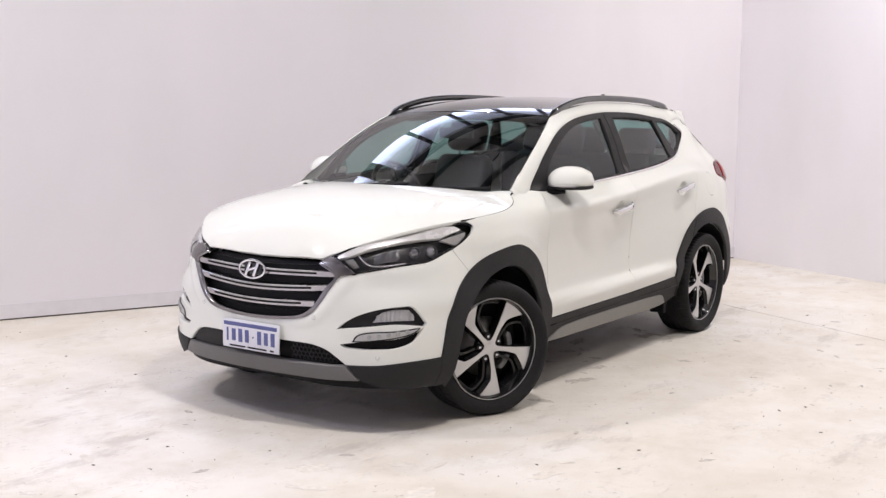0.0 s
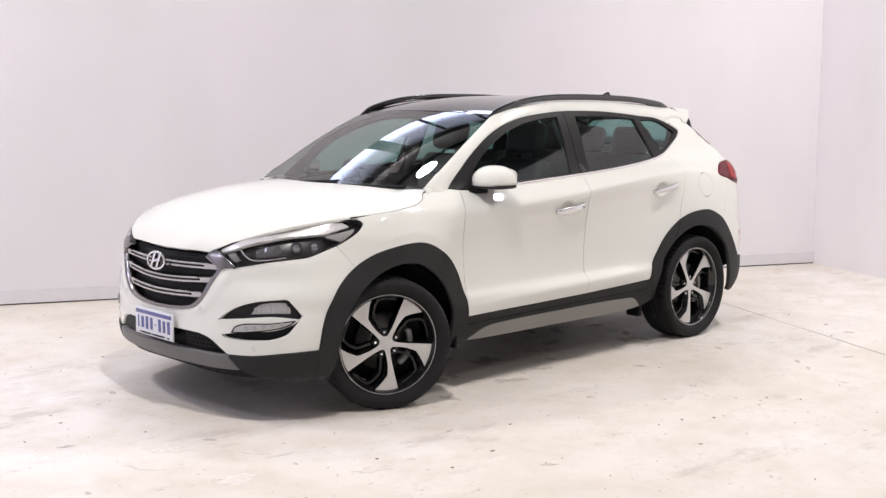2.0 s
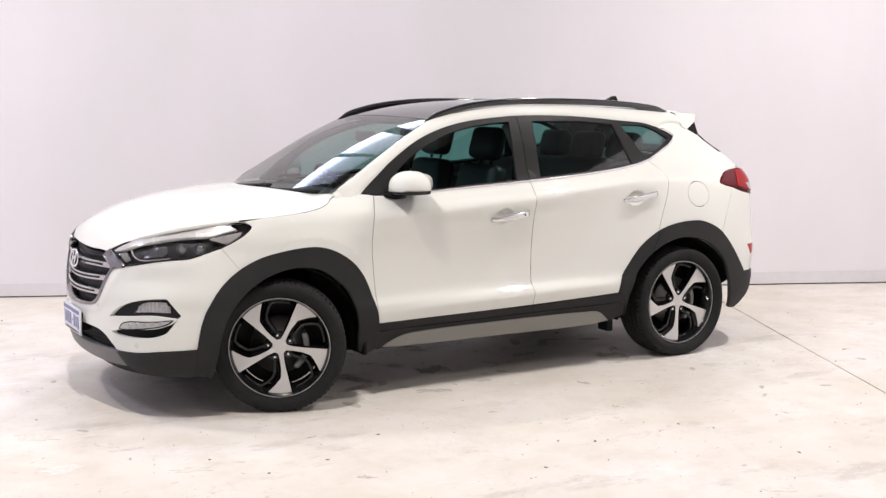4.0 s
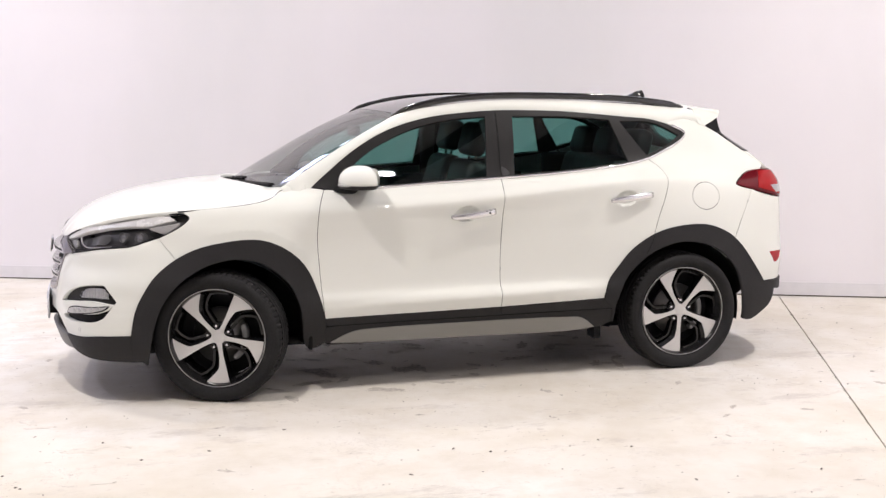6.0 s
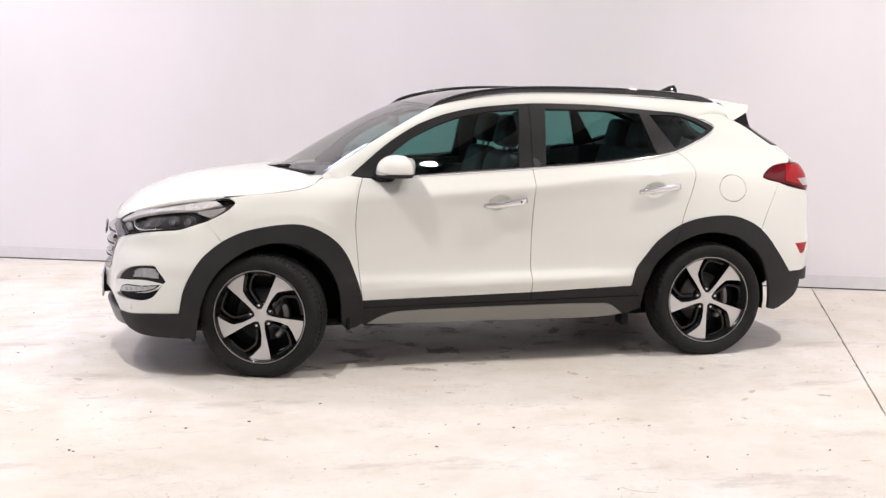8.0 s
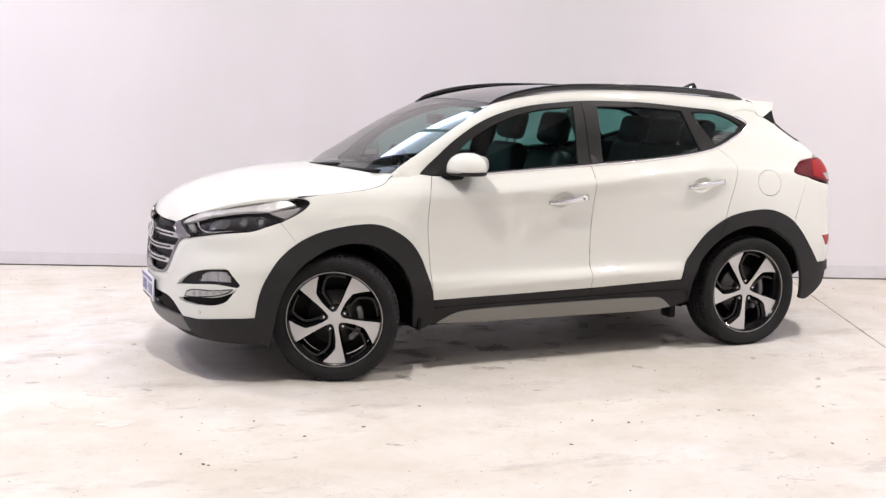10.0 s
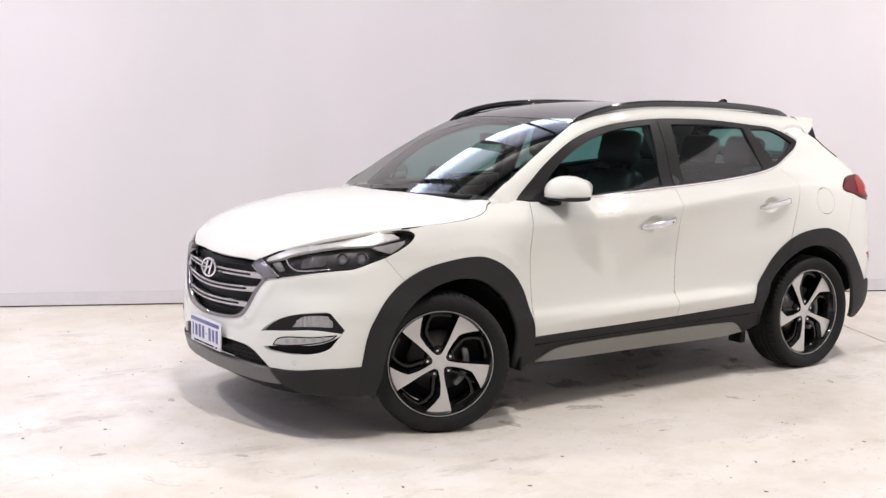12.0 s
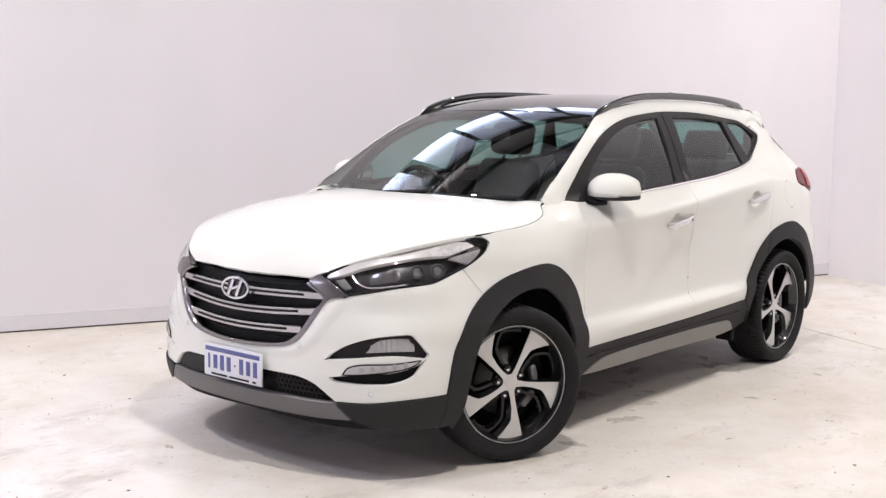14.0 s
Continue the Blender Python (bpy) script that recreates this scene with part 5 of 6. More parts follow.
roof_half = path([(0.375, 0.0), (0.368, 0.20), (0.345, 0.40), (0.318, 0.568)], [(0.318, 0.568), (0.08, 0.555), (-0.27, 0.538), (-0.75, 0.524), (-1.1, 0.512), (-1.47, 0.486)], [(-1.47, 0.486), (-1.48, 0.2), (-1.485, 0.0)])
outline = roof_half + [np.array((p[0], -p[1])) for p in roof_half[::-1] if abs(p[1]) > 1e-6]
panel("glass_roof", car, outline, P_top, ROOF, GLOSSBLACK, "gloss black panoramic glass roof", step=0.06, depth=0.03)

DLO_TOP = [(0.905, 1.085), (0.838, 1.110), (0.757, 1.177), (0.626, 1.281), (0.460, 1.380), (0.295, 1.442), (0.130, 1.479), (-0.034, 1.498), (-0.251, 1.512), (-0.537, 1.510), (-0.707, 1.502), (-1.054, 1.472), (-1.232, 1.456), (-1.336, 1.430), (-1.42, 1.450), (-1.50, 1.455), (-1.585, 1.425)]
edge_at = lambda skin, x, y: tuple(skin.hit(*P_top(x, y))[0] + Vector((0, 0, 0.003)))
ROOF_LINE = [(0.975, 0.745, 1.072)] + [edge_at(SCREEN, x, y) for x, y in ((0.975, 0.728), (0.885, 0.708), (0.71, 0.677), (0.56, 0.646), (0.41, 0.605), (0.31, 0.574))] + [(0.08, 0.562, 1.538), (-0.12, 0.552, 1.560), (-0.27, 0.545, 1.570), (-0.75, 0.535, 1.568),
             (-1.0, 0.525, 1.556), (-1.22, 0.510, 1.543), (-1.40, 0.496, 1.530), (-1.48, 0.489, 1.523), (-1.54, 0.486, 1.516), (-1.60, 0.48, 1.508)]
low = []
for x, z in spline(DLO_TOP, 6):
    low.append(BODY.hit(*P_side(x, z)))
top = spline(ROOF_LINE, 6)
verts, norms, faces = [], [], []
K = 9
for i, ((p, nn), q) in enumerate(zip(low, top)):
    q = Vector(q)
    full = float(np.interp(i, (0, 3, 26, 40), (0.004, 0.006, 0.007, 0.018)))
    for j in range(K):
        t = j / (K - 1)
        c = p.lerp(q, t)
        out = (nn * (1 - t) + Vector((0.1, 0.15, 1)).normalized() * t).normalized()
        verts.append(c + out * full * math.sin(math.pi * t) - (out * 0.004 if j in (0, K - 1) else Vector()))
for i in range(len(low) - 1):
    for j in range(K - 1):
        a = i * K + j
        faces.append((a, a + K, a + K + 1, a + 1))
frame_me = mesh_of("body_side_frame", verts, faces, PAINT)
if sum((p.normal.y for p in frame_me.polygons)) < 0:
    frame_me.flip_normals()
frames = twin("body_side_frame", frame_me, car, car, "white pillar and roof edge in one sweep")

# roof rails
rail_pts = spline([(0.35, 0.575, 1.478), (0.27, 0.573, 1.514), (0.14, 0.567, 1.551), (-0.03, 0.557, 1.578), (-0.25, 0.546, 1.593), (-0.70, 0.536, 1.592), (-1.08, 0.520, 1.576), (-1.36, 0.500, 1.549), (-1.50, 0.486, 1.524)], 8)
twin("roof_rail", mesh_of("roof_rail", *sweep(rail_pts, oval(0.016, 0.019, 12, 3), scale=lambda t: 0.30 + 0.70 * min(1, 9 * t, 12 * (1 - t))), GLOSSBLACK), car, car, "gloss black roof rail")
# roof spoiler and shark fin
half = path([(-1.478, 0.0), (-1.475, 0.2), (-1.468, 0.476)], [(-1.468, 0.476), (-1.60, 0.515), (-1.745, 0.500)], [(-1.745, 0.500), (-1.765, 0.30), (-1.77, 0.0)])
outline = half + [np.array((p[0], -p[1])) for p in half[::-1] if abs(p[1]) > 1e-6]
panel("roof_spoiler", car, outline, P_top, ROOF, PAINT, "white roof spoiler", step=0.05, depth=0.034, back=True, off=lambda u, v: 0.006 - 0.012 * max(0, (u + 1.62) / 0.15))
fin = [(-1.30, 0.0), (-1.36, 0.028), (-1.43, 0.058), (-1.465, 0.062), (-1.475, 0.045), (-1.48, 0.0)]
bm = bmesh.new()
rows = []
for w, s in ((-0.022, 0.35), (-0.012, 0.85), (0.0, 1.0), (0.012, 0.85), (0.022, 0.35)):
    rows.append([bm.verts.new((x, w, 1.566 + h * s)) for x, h in fin])
for i in range(4):
    for j in range(len(fin) - 1):
        bm.faces.new((rows[i][j], rows[i][j + 1], rows[i + 1][j + 1], rows[i + 1][j]))
part("aerial_fin", from_bm("aerial_fin", bm, GLOSSBLACK), car, "black shark-fin aerial")

# side windows: satin frame with three panes, bright line along the belt
GL_F = path([(0.660, 1.128), (0.640, 1.185), (0.566, 1.255), (0.466, 1.322), (0.300, 1.398), (0.135, 1.444), (-0.030, 1.468), (-0.178, 1.478)], [(-0.178, 1.478), (-0.140, 1.150)], [(-0.140, 1.150), (0.172, 1.132), (0.489, 1.114), (0.660, 1.128)])
GL_R = path([(-0.339, 1.480), (-0.702, 1.474), (-0.950, 1.455)], [(-0.950, 1.455), (-1.032, 1.214)], [(-1.032, 1.214), (-0.653, 1.178), (-0.305, 1.158)], [(-0.305, 1.158), (-0.339, 1.480)])
GL_Q = path([(-1.015, 1.448), (-1.225, 1.440), (-1.328, 1.407)], [(-1.328, 1.407), (-1.412, 1.360)], [(-1.412, 1.360), (-1.300, 1.296), (-1.160, 1.248)], [(-1.160, 1.248), (-1.015, 1.448)])
DLO = path(DLO_TOP[1:14], [(-1.336, 1.430), (-1.440, 1.378), (-1.447, 1.362), (-1.401, 1.322), (-1.300, 1.277), (-1.164, 1.229)], BELT[::-1], [(0.838, 1.104), (0.838, 1.110)])
frame_l, frame_r = panel("window_frame", car, DLO, P_side, BODY, FRAMEBLACK, "satin black side window frame", mirror=True, step=0.035, holes=(GL_F, GL_R, GL_Q), depth=0.02, off=-0.001, inset=0.001)
for out in (GL_F, GL_R, GL_Q):
    for ob in panel("window_pane", frame_l, out, P_side, SIDEGLASS, PANE, "green-tinted window glass", mirror=True, other=frame_r, off=-0.012, inset=-0.006, step=0.05, depth=0.004):
        ob.visible_shadow = False
gap = path([(-0.241, 1.500), (-0.246, 1.500)], [(-0.246, 1.500), (-0.224, 1.138)], [(-0.224, 1.138), (-0.219, 1.138)], [(-0.219, 1.138), (-0.241, 1.500)])
panel("door_gap", frame_l, gap, P_side, BODY, INKBLACK, mirror=True, other=frame_r, off=0.0015, inset=0, roll=0.0, step=0.03, depth=0.004)
belt_pts = [BODY.hit(*P_side(x, z)) for x, z in spline([(0.60, 1.094)] + [(x, z - 0.001) for x, z in BELT[2:]] + [(-1.300, 1.277), (-1.401, 1.322), (-1.447, 1.362), (-1.441, 1.379), (-1.37, 1.415)], 8)]
twin("belt_strip", mesh_of("belt_strip", *sweep([p + n * 0.004 for p, n in belt_pts], oval(0.0045, 0.008, 8), up=(0, 0.3, 1)), CHROME), frame_l, frame_r, "bright strip along the window foot")

# door mirrors
def mirror_mesh(top, bottom, grow=1.0):
    """A domed shell, flat behind, between two heights."""
    verts, faces = [], []
    n, m = 32, 14
    e = lambda c, p: math.copysign(abs(c) ** p, c)
    for i in range(n):
        for j in range(m + 1):
            th, ph = 2 * math.pi * i / n, -math.pi / 2 + math.pi * j / m
            cx, cy, cz = math.cos(ph) * math.cos(th), math.cos(ph) * math.sin(th), math.sin(ph)
            y = 0.126 * grow * e(cy, 0.9)
            x = (0.105 * e(cx, 1.0) if cx > 0 else 0.086 * e(cx, 0.62)) * grow
            z = top * e(cz, 0.95) if cz > 0 else bottom * e(cz, 0.45)
            verts.append((x - 0.13 * max(0, y + 0.03) - 0.004, y, z))
    for i in range(n):
        for j in range(m):
            a, b = i * (m + 1) + j, ((i + 1) % n) * (m + 1) + j
            faces.append((a, b, b + 1, a + 1))
    return verts, faces


MC = Vector((0.612, 0.868, 1.138))
mv, mf = mirror_mesh(0.088, 0.026)
shell = twin("mirror_housing", mesh_of("mirror_housing", [Vector(v) + MC for v in mv], mf, PAINT), doors["front_door"][0], doors["front_door"][1], "white door mirror housing")
mv, mf = mirror_mesh(0.012, 0.022, 0.985)
twin("mirror_base", mesh_of("mirror_base", [Vector(v) + MC + Vector((0, 0, -0.020)) for v in mv], mf, CLADDING), shell[0], shell[1], "dark lower half of the mirror")
line = []
for t in np.linspace(-1.25, 0.72, 18):
    y = 0.118 * math.sin(t)
    line.append(MC + Vector((0.103 * math.cos(t) - 0.13 * max(0, y + 0.03) - 0.002, y, -0.016)))
twin("mirror_indicator", mesh_of("mirror_indicator", *sweep(line, oval(0.004, 0.006, 8)), GUIDE), shell[0], shell[1], "slim silver indicator strip")
arm = spline([(0.70, 0.775, 1.098), (0.675, 0.80, 1.090), (0.635, 0.85, 1.094)], 6)
twin("mirror_arm", mesh_of("mirror_arm", *sweep(arm, oval(0.045, 0.020, 12)), BLACK), shell[0], shell[1], "black mirror foot")
verts, faces = [(0.0, 0.0, 0.0)], []
for i in range(28):
    t = 2 * math.pi * i / 28
    verts.append((0.0, 0.094 * math.copysign(abs(math.cos(t)) ** 0.75, math.cos(t)), 0.048 * math.copysign(abs(math.sin(t)) ** 0.75, math.sin(t))))
faces = [(0, 1 + i, 1 + (i + 1) % 28) for i in range(28)]
verts = [MC + Vector((-0.0815 - 0.13 * max(0, y + 0.03), y, z + 0.022)) for x, y, z in verts]
twin("mirror_glass", mesh_of("mirror_glass", verts, faces, MIRRORGLASS), shell[0], shell[1], "mirror glass")

# cowl and wipers
rows = []
for y in np.linspace(-0.695, 0.695, 41):
    xb = np.interp(abs(y), [0, 0.15, 0.33, 0.54, 0.703, 0.75], [1.245, 1.23, 1.175, 1.075, 0.957, 0.92])
    zb = np.interp(abs(y), [0, 0.33, 0.54, 0.703], [1.116, 1.111, 1.104, 1.099])
    xs = np.interp(abs(y), [0, 0.30, 0.58, 0.735], [1.165, 1.15, 1.085, 1.01])
    p, _ = SCREEN.hit(*P_top(xs, y))
    rows.append([(xb + 0.02, y, zb - 0.012), (xb, y, zb - 0.012), (0.5 * (xb + xs), y, p.z - 0.012), (min(xs, xb) - 0.03, y, p.z + 0.012)])
verts = [q for r in rows for q in r]
faces = [(i * 4 + j, i * 4 + j + 1, i * 4 + j + 5, i * 4 + j + 4) for i in range(40) for j in range(3)]
part("cowl", mesh_of("cowl", verts, faces, BLACK), car, "black cowl under the windscreen")
for pts in ([(1.13, -0.62), (1.15, -0.40), (1.145, -0.10), (1.12, 0.14)], [(1.17, -0.02), (1.14, 0.22), (1.09, 0.45), (1.035, 0.62)]):
    line = []
    for x, y in spline(pts, 6):
        p, nn = SCREEN.hit(*P_top(x, y))
        line.append(p + nn * 0.003)
    wiper = part("wiper", mesh_of("wiper", *sweep(line, oval(0.007, 0.007, 8)), BLACK), car, "black windscreen wiper")
    head = Vector(line[0])
    part("wiper_pivot", mesh_of("wiper_pivot", *[[tuple(Vector(v) + head) for v in lathe([(0.0, 0.02), (0.016, 0.015), (0.018, -0.03)], 12, "z")[0]], lathe([(0.0, 0.02), (0.016, 0.015), (0.018, -0.03)], 12, "z")[1]], BLACK), wiper)
    part("wiper_blade", mesh_of("wiper_blade", *sweep([q - Vector((0.014, 0, -0.006)) for q in line[3:]], oval(0.004, 0.006, 6)), RUBBER), wiper)

# number plate: blue-edged white plate; its writing stands as plain bars
PX, PY, PZ = 2.220, 0.010, 0.438
plate = part("number_plate", from_bm("number_plate", box_bm((0.010, 0.368, 0.130), (PX, PY, PZ), 0.004), PLATEWHITE), bumper, "white number plate with blue band and blue bars")
part("plate_band", from_bm("plate_band", box_bm((0.002, 0.352, 0.019), (PX + 0.0055, PY, PZ + 0.050), 0.0006), PLATEBLUE), plate, "blue band")
for i, (y, h) in enumerate(((-0.152, 1.0), (-0.110, 0.9), (-0.066, 1.0), (-0.022, 0.95), (0.060, 1.0), (0.104, 0.92), (0.148, 1.0))):
    part("plate_bar", from_bm("plate_bar", box_bm((0.002, 0.012 if i == 0 else 0.026, 0.066 * h), (PX + 0.0055, PY + y, PZ - 0.004), 0.0006), PLATEBLUE), plate)
part("plate_bar", from_bm("plate_bar", box_bm((0.002, 0.010, 0.008), (PX + 0.0055, PY + 0.019, PZ - 0.006), 0.0006), PLATEBLUE), plate)
for y, w in ((-0.085, 0.105), (0.045, 0.125), (0.142, 0.022)):
    part("frame_bar", from_bm("frame_bar", box_bm((0.002, w, 0.008), (PX + 0.0055, PY + y, PZ - 0.058), 0.0006), INKBLACK), plate)
ring = [(PX - 0.001, PY + a, PZ + b) for a, b in ((-0.184, -0.066), (0.184, -0.066), (0.184, 0.066), (-0.184, 0.066), (-0.184, -0.066))]
part("plate_frame", mesh_of("plate_frame", *sweep(ring, oval(0.0055, 0.005, 8), up=(1, 0, 0)), PLATEWHITE), plate, "pale plate frame")
part("plate_mount", from_bm("plate_mount", box_bm((0.05, 0.30, 0.10), (PX - 0.028, PY, PZ), 0.01), BLACK), plate)
# ---- wheels ----
RIM_R = 0.259


def tyre_mesh():
    prof = [(0.262, 0.088), (0.268, 0.100), (0.285, 0.114), (0.305, 0.121), (0.322, 0.118), (0.334, 0.108), (0.341, 0.094), (0.3435, 0.080)]
    tread = []
    for g in (0.058, 0.020, -0.020, -0.058):
        tread += [(0.345, g + 0.0055), (0.338, g + 0.0045), (0.338, g - 0.0045), (0.345, g - 0.0055)]
    full = prof + tread + [(r, -d) for r, d in prof[::-1]]
    n, k = 288, len(full)
    verts, faces = [], []
    for i in range(n):
        t = 2 * math.pi * i / n
        for j, (r, d) in enumerate(full):
            shoulder = j in (6, 7, 8, k - 9, k - 8, k - 7)
            rr = r - (0.0075 if shoulder and i % 4 == 0 else 0.0)
            x, z = rr * math.cos(t), rr * math.sin(t)
            verts.append((x, d, max(z, -0.3375)))
    for i in range(n):
        for j in range(k - 1):
            a, b = i * k + j, ((i + 1) % n) * k + j
            faces.append((a, b, b + 1, a + 1))
    me = mesh_of("tyre", verts, faces, RUBBER)
    me.set_sharp_from_angle(angle=radians(35))
    return me


def polar(r, a, y=0.0):
    """A point on the wheel's face: share of the rim's radius, degrees, distance out."""
    return Vector((RIM_R * r * math.cos(radians(a)), y, -RIM_R * r * math.sin(radians(a))))


# one blade: a straight edge from hub to rim, the other edge kinked so that the blade widens towards the rim
STRAIGHT_EDGE = [(0.12, 32), (0.175, 12), (0.28, 3.8), (0.44, 1.2), (0.62, 0.6), (0.80, 0.3), (0.985, 0)]
RIM_EDGE = [(0.987, -8), (0.987, -16), (0.987, -23), (0.985, -30.5)]
KINKED_EDGE = [(0.86, -24.8), (0.74, -18.6), (0.655, -13.6), (0.62, -12.4), (0.44, -11.0), (0.28, -13.4), (0.175, -22), (0.12, -40)]
# the black bevel beside it reaches this far
BEVEL_EDGE = [(0.12, 34), (0.19, 18), (0.29, 8.2), (0.45, 4.2), (0.62, 3.0), (0.80, 2.4), (0.975, 2.0), (0.978, -8), (0.978, -16), (0.978, -25), (0.975, -35.0), (0.84, -29.0), (0.70, -22.4),
              (0.63, -18.8), (0.60, -18.0), (0.45, -18.2), (0.29, -22.5), (0.19, -34), (0.12, -44)]
POCKET_RIB = [(0.27, -36), (0.34, -31), (0.48, -26.5), (0.60, -25.6), (0.66, -27), (0.80, -34), (0.885, -39.5), (0.90, -46), (0.90, -56), (0.90, -64)]


def face_depth(r):
    """How far out the wheel's face lies at that radius: slightly dished."""
    q = r / RIM_R
    return 0.062 + 0.016 * q - 0.006 * q * q


def blade_meshes():
    """The machined blade, the gloss black bevel round it and the black rib in the pocket beside it."""
    out = [polar(*p) for p in STRAIGHT_EDGE + RIM_EDGE + KINKED_EDGE]
    wide = [polar(*p) for p in BEVEL_EDGE]
    lift = lambda v, d: Vector((v.x, face_depth(v.length) + d, v.z))
    bm = bmesh.new()
    low, top = [bm.verts.new(lift(v, -0.006)) for v in out], [bm.verts.new(lift(v, 0)) for v in out]
    n = len(out)
    for i in range(n):
        bm.faces.new((low[i], low[(i + 1) % n], top[(i + 1) % n], top[i]))
    bmesh.ops.triangulate(bm, faces=[bm.faces.new(top)])
    face = from_bm("spoke", bm, ALLOY, True, 30)
    bm = bmesh.new()
    rings = [[bm.verts.new(lift(v, d)) for v in ring] for ring, d in ((out, -0.0035), (wide, -0.022), (wide, -0.060))]
    for a, b in zip(rings, rings[1:]):
        for i in range(n):
            bm.faces.new((a[i], a[(i + 1) % n], b[(i + 1) % n], b[i]))
    bevel = from_bm("inner_spoke", bm, POCKET, True, 25)
    line = [lift(polar(*p), -0.026) for p in POCKET_RIB]
    rib = mesh_of("pocket_rib", *sweep(line, [(-0.010, -0.030), (0.010, -0.030), (0.0065, 0.004), (-0.0065, 0.004)], up=(0, 1, 0)), POCKET, smooth=False)
    return face, bevel, rib


tyre_me = tyre_mesh()
barrel_me = mesh_of("rim", *lathe([(0.258, 0.088), (0.2595, 0.094), (0.256, 0.097), (0.252, 0.0935), (0.249, 0.080), (0.238, 0.060), (0.226, 0.02), (0.222, -0.06), (0.235, -0.09), (0.255, -0.095)], 96), GLOSSBLACK)
lip_me = mesh_of("rim_lip", *lathe([(0.2602, 0.089), (0.2608, 0.0955), (0.2590, 0.0975), (0.2565, 0.0955), (0.256, 0.088)], 96), ALLOY)
spoke_me, inner_me, rib_me = blade_meshes()
hub_me = mesh_of("hub", *lathe([(0.0, 0.054), (0.040, 0.052), (0.052, 0.048), (0.066, 0.042), (0.074, 0.034), (0.078, 0.01), (0.07, -0.02)], 48), GLOSSBLACK)
cap_me = mesh_of("hub_cap", *lathe([(0.0, 0.0660), (0.024, 0.0655), (0.0290, 0.0645), (0.0295, 0.0640), (0.0305, 0.0643), (0.036, 0.0636), (0.038, 0.060)], 40), ALLOY)
nut_me = mesh_of("wheel_nut", *lathe([(0.0, 0.066), (0.006, 0.066), (0.0085, 0.063), (0.0085, 0.050)], 6), CHROME)
well_me = mesh_of("nut_well", *lathe([(0.0, 0.052), (0.0115, 0.052), (0.0125, 0.0625), (0.0155, 0.0620), (0.0165, 0.045)], 20), GLOSSBLACK)
disc_me = mesh_of("brake_disc", *lathe([(0.06, 0.022), (0.085, 0.022), (0.088, 0.010), (0.150, 0.010), (0.152, -0.012), (0.09, -0.012)], 64), DISC)
back_me = mesh_of("wheel_backing", *lathe([(0.0, -0.045), (0.21, -0.045), (0.222, -0.04)], 48), BLACK)
bm = bmesh.new()
for i in range(9):
    a = radians(135 + 60 * i / 8)
    box_bm((0.030, 0.060, 0.058), bevel=0.008, seg=1, bm=bm, m=Matrix.Rotation(-a, 4, "Y") @ Matrix.Translation((0.138, 0.014, 0)))
caliper_me = from_bm("caliper", bm, plain("caliper_grey", (0.17, 0.17, 0.17), 0.45, 0.4))


def wheel(place, steer, spin, right=False):
    m = Matrix.Translation(place) @ Matrix.Rotation(radians(steer), 4, "Z")
    if right:
        m = m @ Matrix.Rotation(math.pi, 4, "Z")
    w = part("wheel", None, car, "five-spoke two-tone alloy wheel with a black tyre")
    w.matrix_basis = m
    part("tyre", tyre_me, w, "black road tyre")
    rim = part("rim", barrel_me, w, "black rim with machined blades")
    part("rim_lip", lip_me, w, "thin machined edge")
    hub = part("hub", hub_me, w)
    part("hub_cap", cap_me, w, "round silver hub cap")
    part("brake_disc", disc_me, w, "steel brake disc")
    part("wheel_backing", back_me, w)
    part("caliper", caliper_me, w, "grey brake caliper").matrix_basis = Matrix.Rotation(radians(-30), 4, "Y")
    for i in range(5):
        r = Matrix.Rotation(-radians(spin - 72 * i), 4, "Y")
        part("spoke", spoke_me, w, "machined silver blade").matrix_basis = r
        part("inner_spoke", inner_me, w, "gloss black bevel beside the blade").matrix_basis = r
        part("pocket_rib", rib_me, w, "gloss black rib").matrix_basis = r
        q = Matrix.Rotation(-radians(spin - 72 * i + 39), 4, "Y") @ Matrix.Translation((0.0605, -0.003, 0))
        part("nut_well", well_me, w).matrix_basis = q
        part("wheel_nut", nut_me, w, "chrome wheel nut").matrix_basis = q
    return w


WHEEL_Z = 0.3378
wheel((1.337, 0.785, WHEEL_Z), -22.5, 112.5)
wheel((1.337, -0.785, WHEEL_Z), -22.5, 40, True)
wheel((-1.335, 0.768, WHEEL_Z), 0, 54)
wheel((-1.335, -0.768, WHEEL_Z), 0, 10, True)

# wheel housings, underside, mud flaps
for x0 in (1.325, -1.325):
    verts, faces = [], []
    n = 28
    for i in range(n + 1):
        a = radians(-10 + 200 * i / n)
        wide = 0.875 if a > 0.22 and a < math.pi - 0.22 else 0.775
        for r, y in ((0.425, wide), (0.435, wide - 0.035), (0.435, 0.50), (0.05, 0.50)):
            verts.append((x0 + r * math.cos(a), y, 0.325 + r * math.sin(a)))
    for i in range(n):
        for j in range(3):
            a = i * 4 + j
            faces.append((a, a + 1, a + 5, a + 4))
    me = mesh_of("wheel_housing", verts, faces, BLACK)
    twin("wheel_housing", me, car, car, "black wheel housing liner")
part("underside", from_bm("underside", box_bm((3.62, 1.24, 0.05), (0.13, 0, 0.245), 0.02), BLACK), car, "black underbody")
part("underside", from_bm("underside", box_bm((1.62, 1.52, 0.04), (-0.04, 0, 0.262), 0.01), BLACK), car, "black underbody")
part("engine_block", from_bm("engine_block", box_bm((1.02, 1.0, 0.52), (1.50, 0, 0.52), 0.05), BLACK), car)
part("radiator", from_bm("radiator", box_bm((0.03, 0.72, 0.50), (2.01, 0, 0.56), 0.01), BLACK), car)
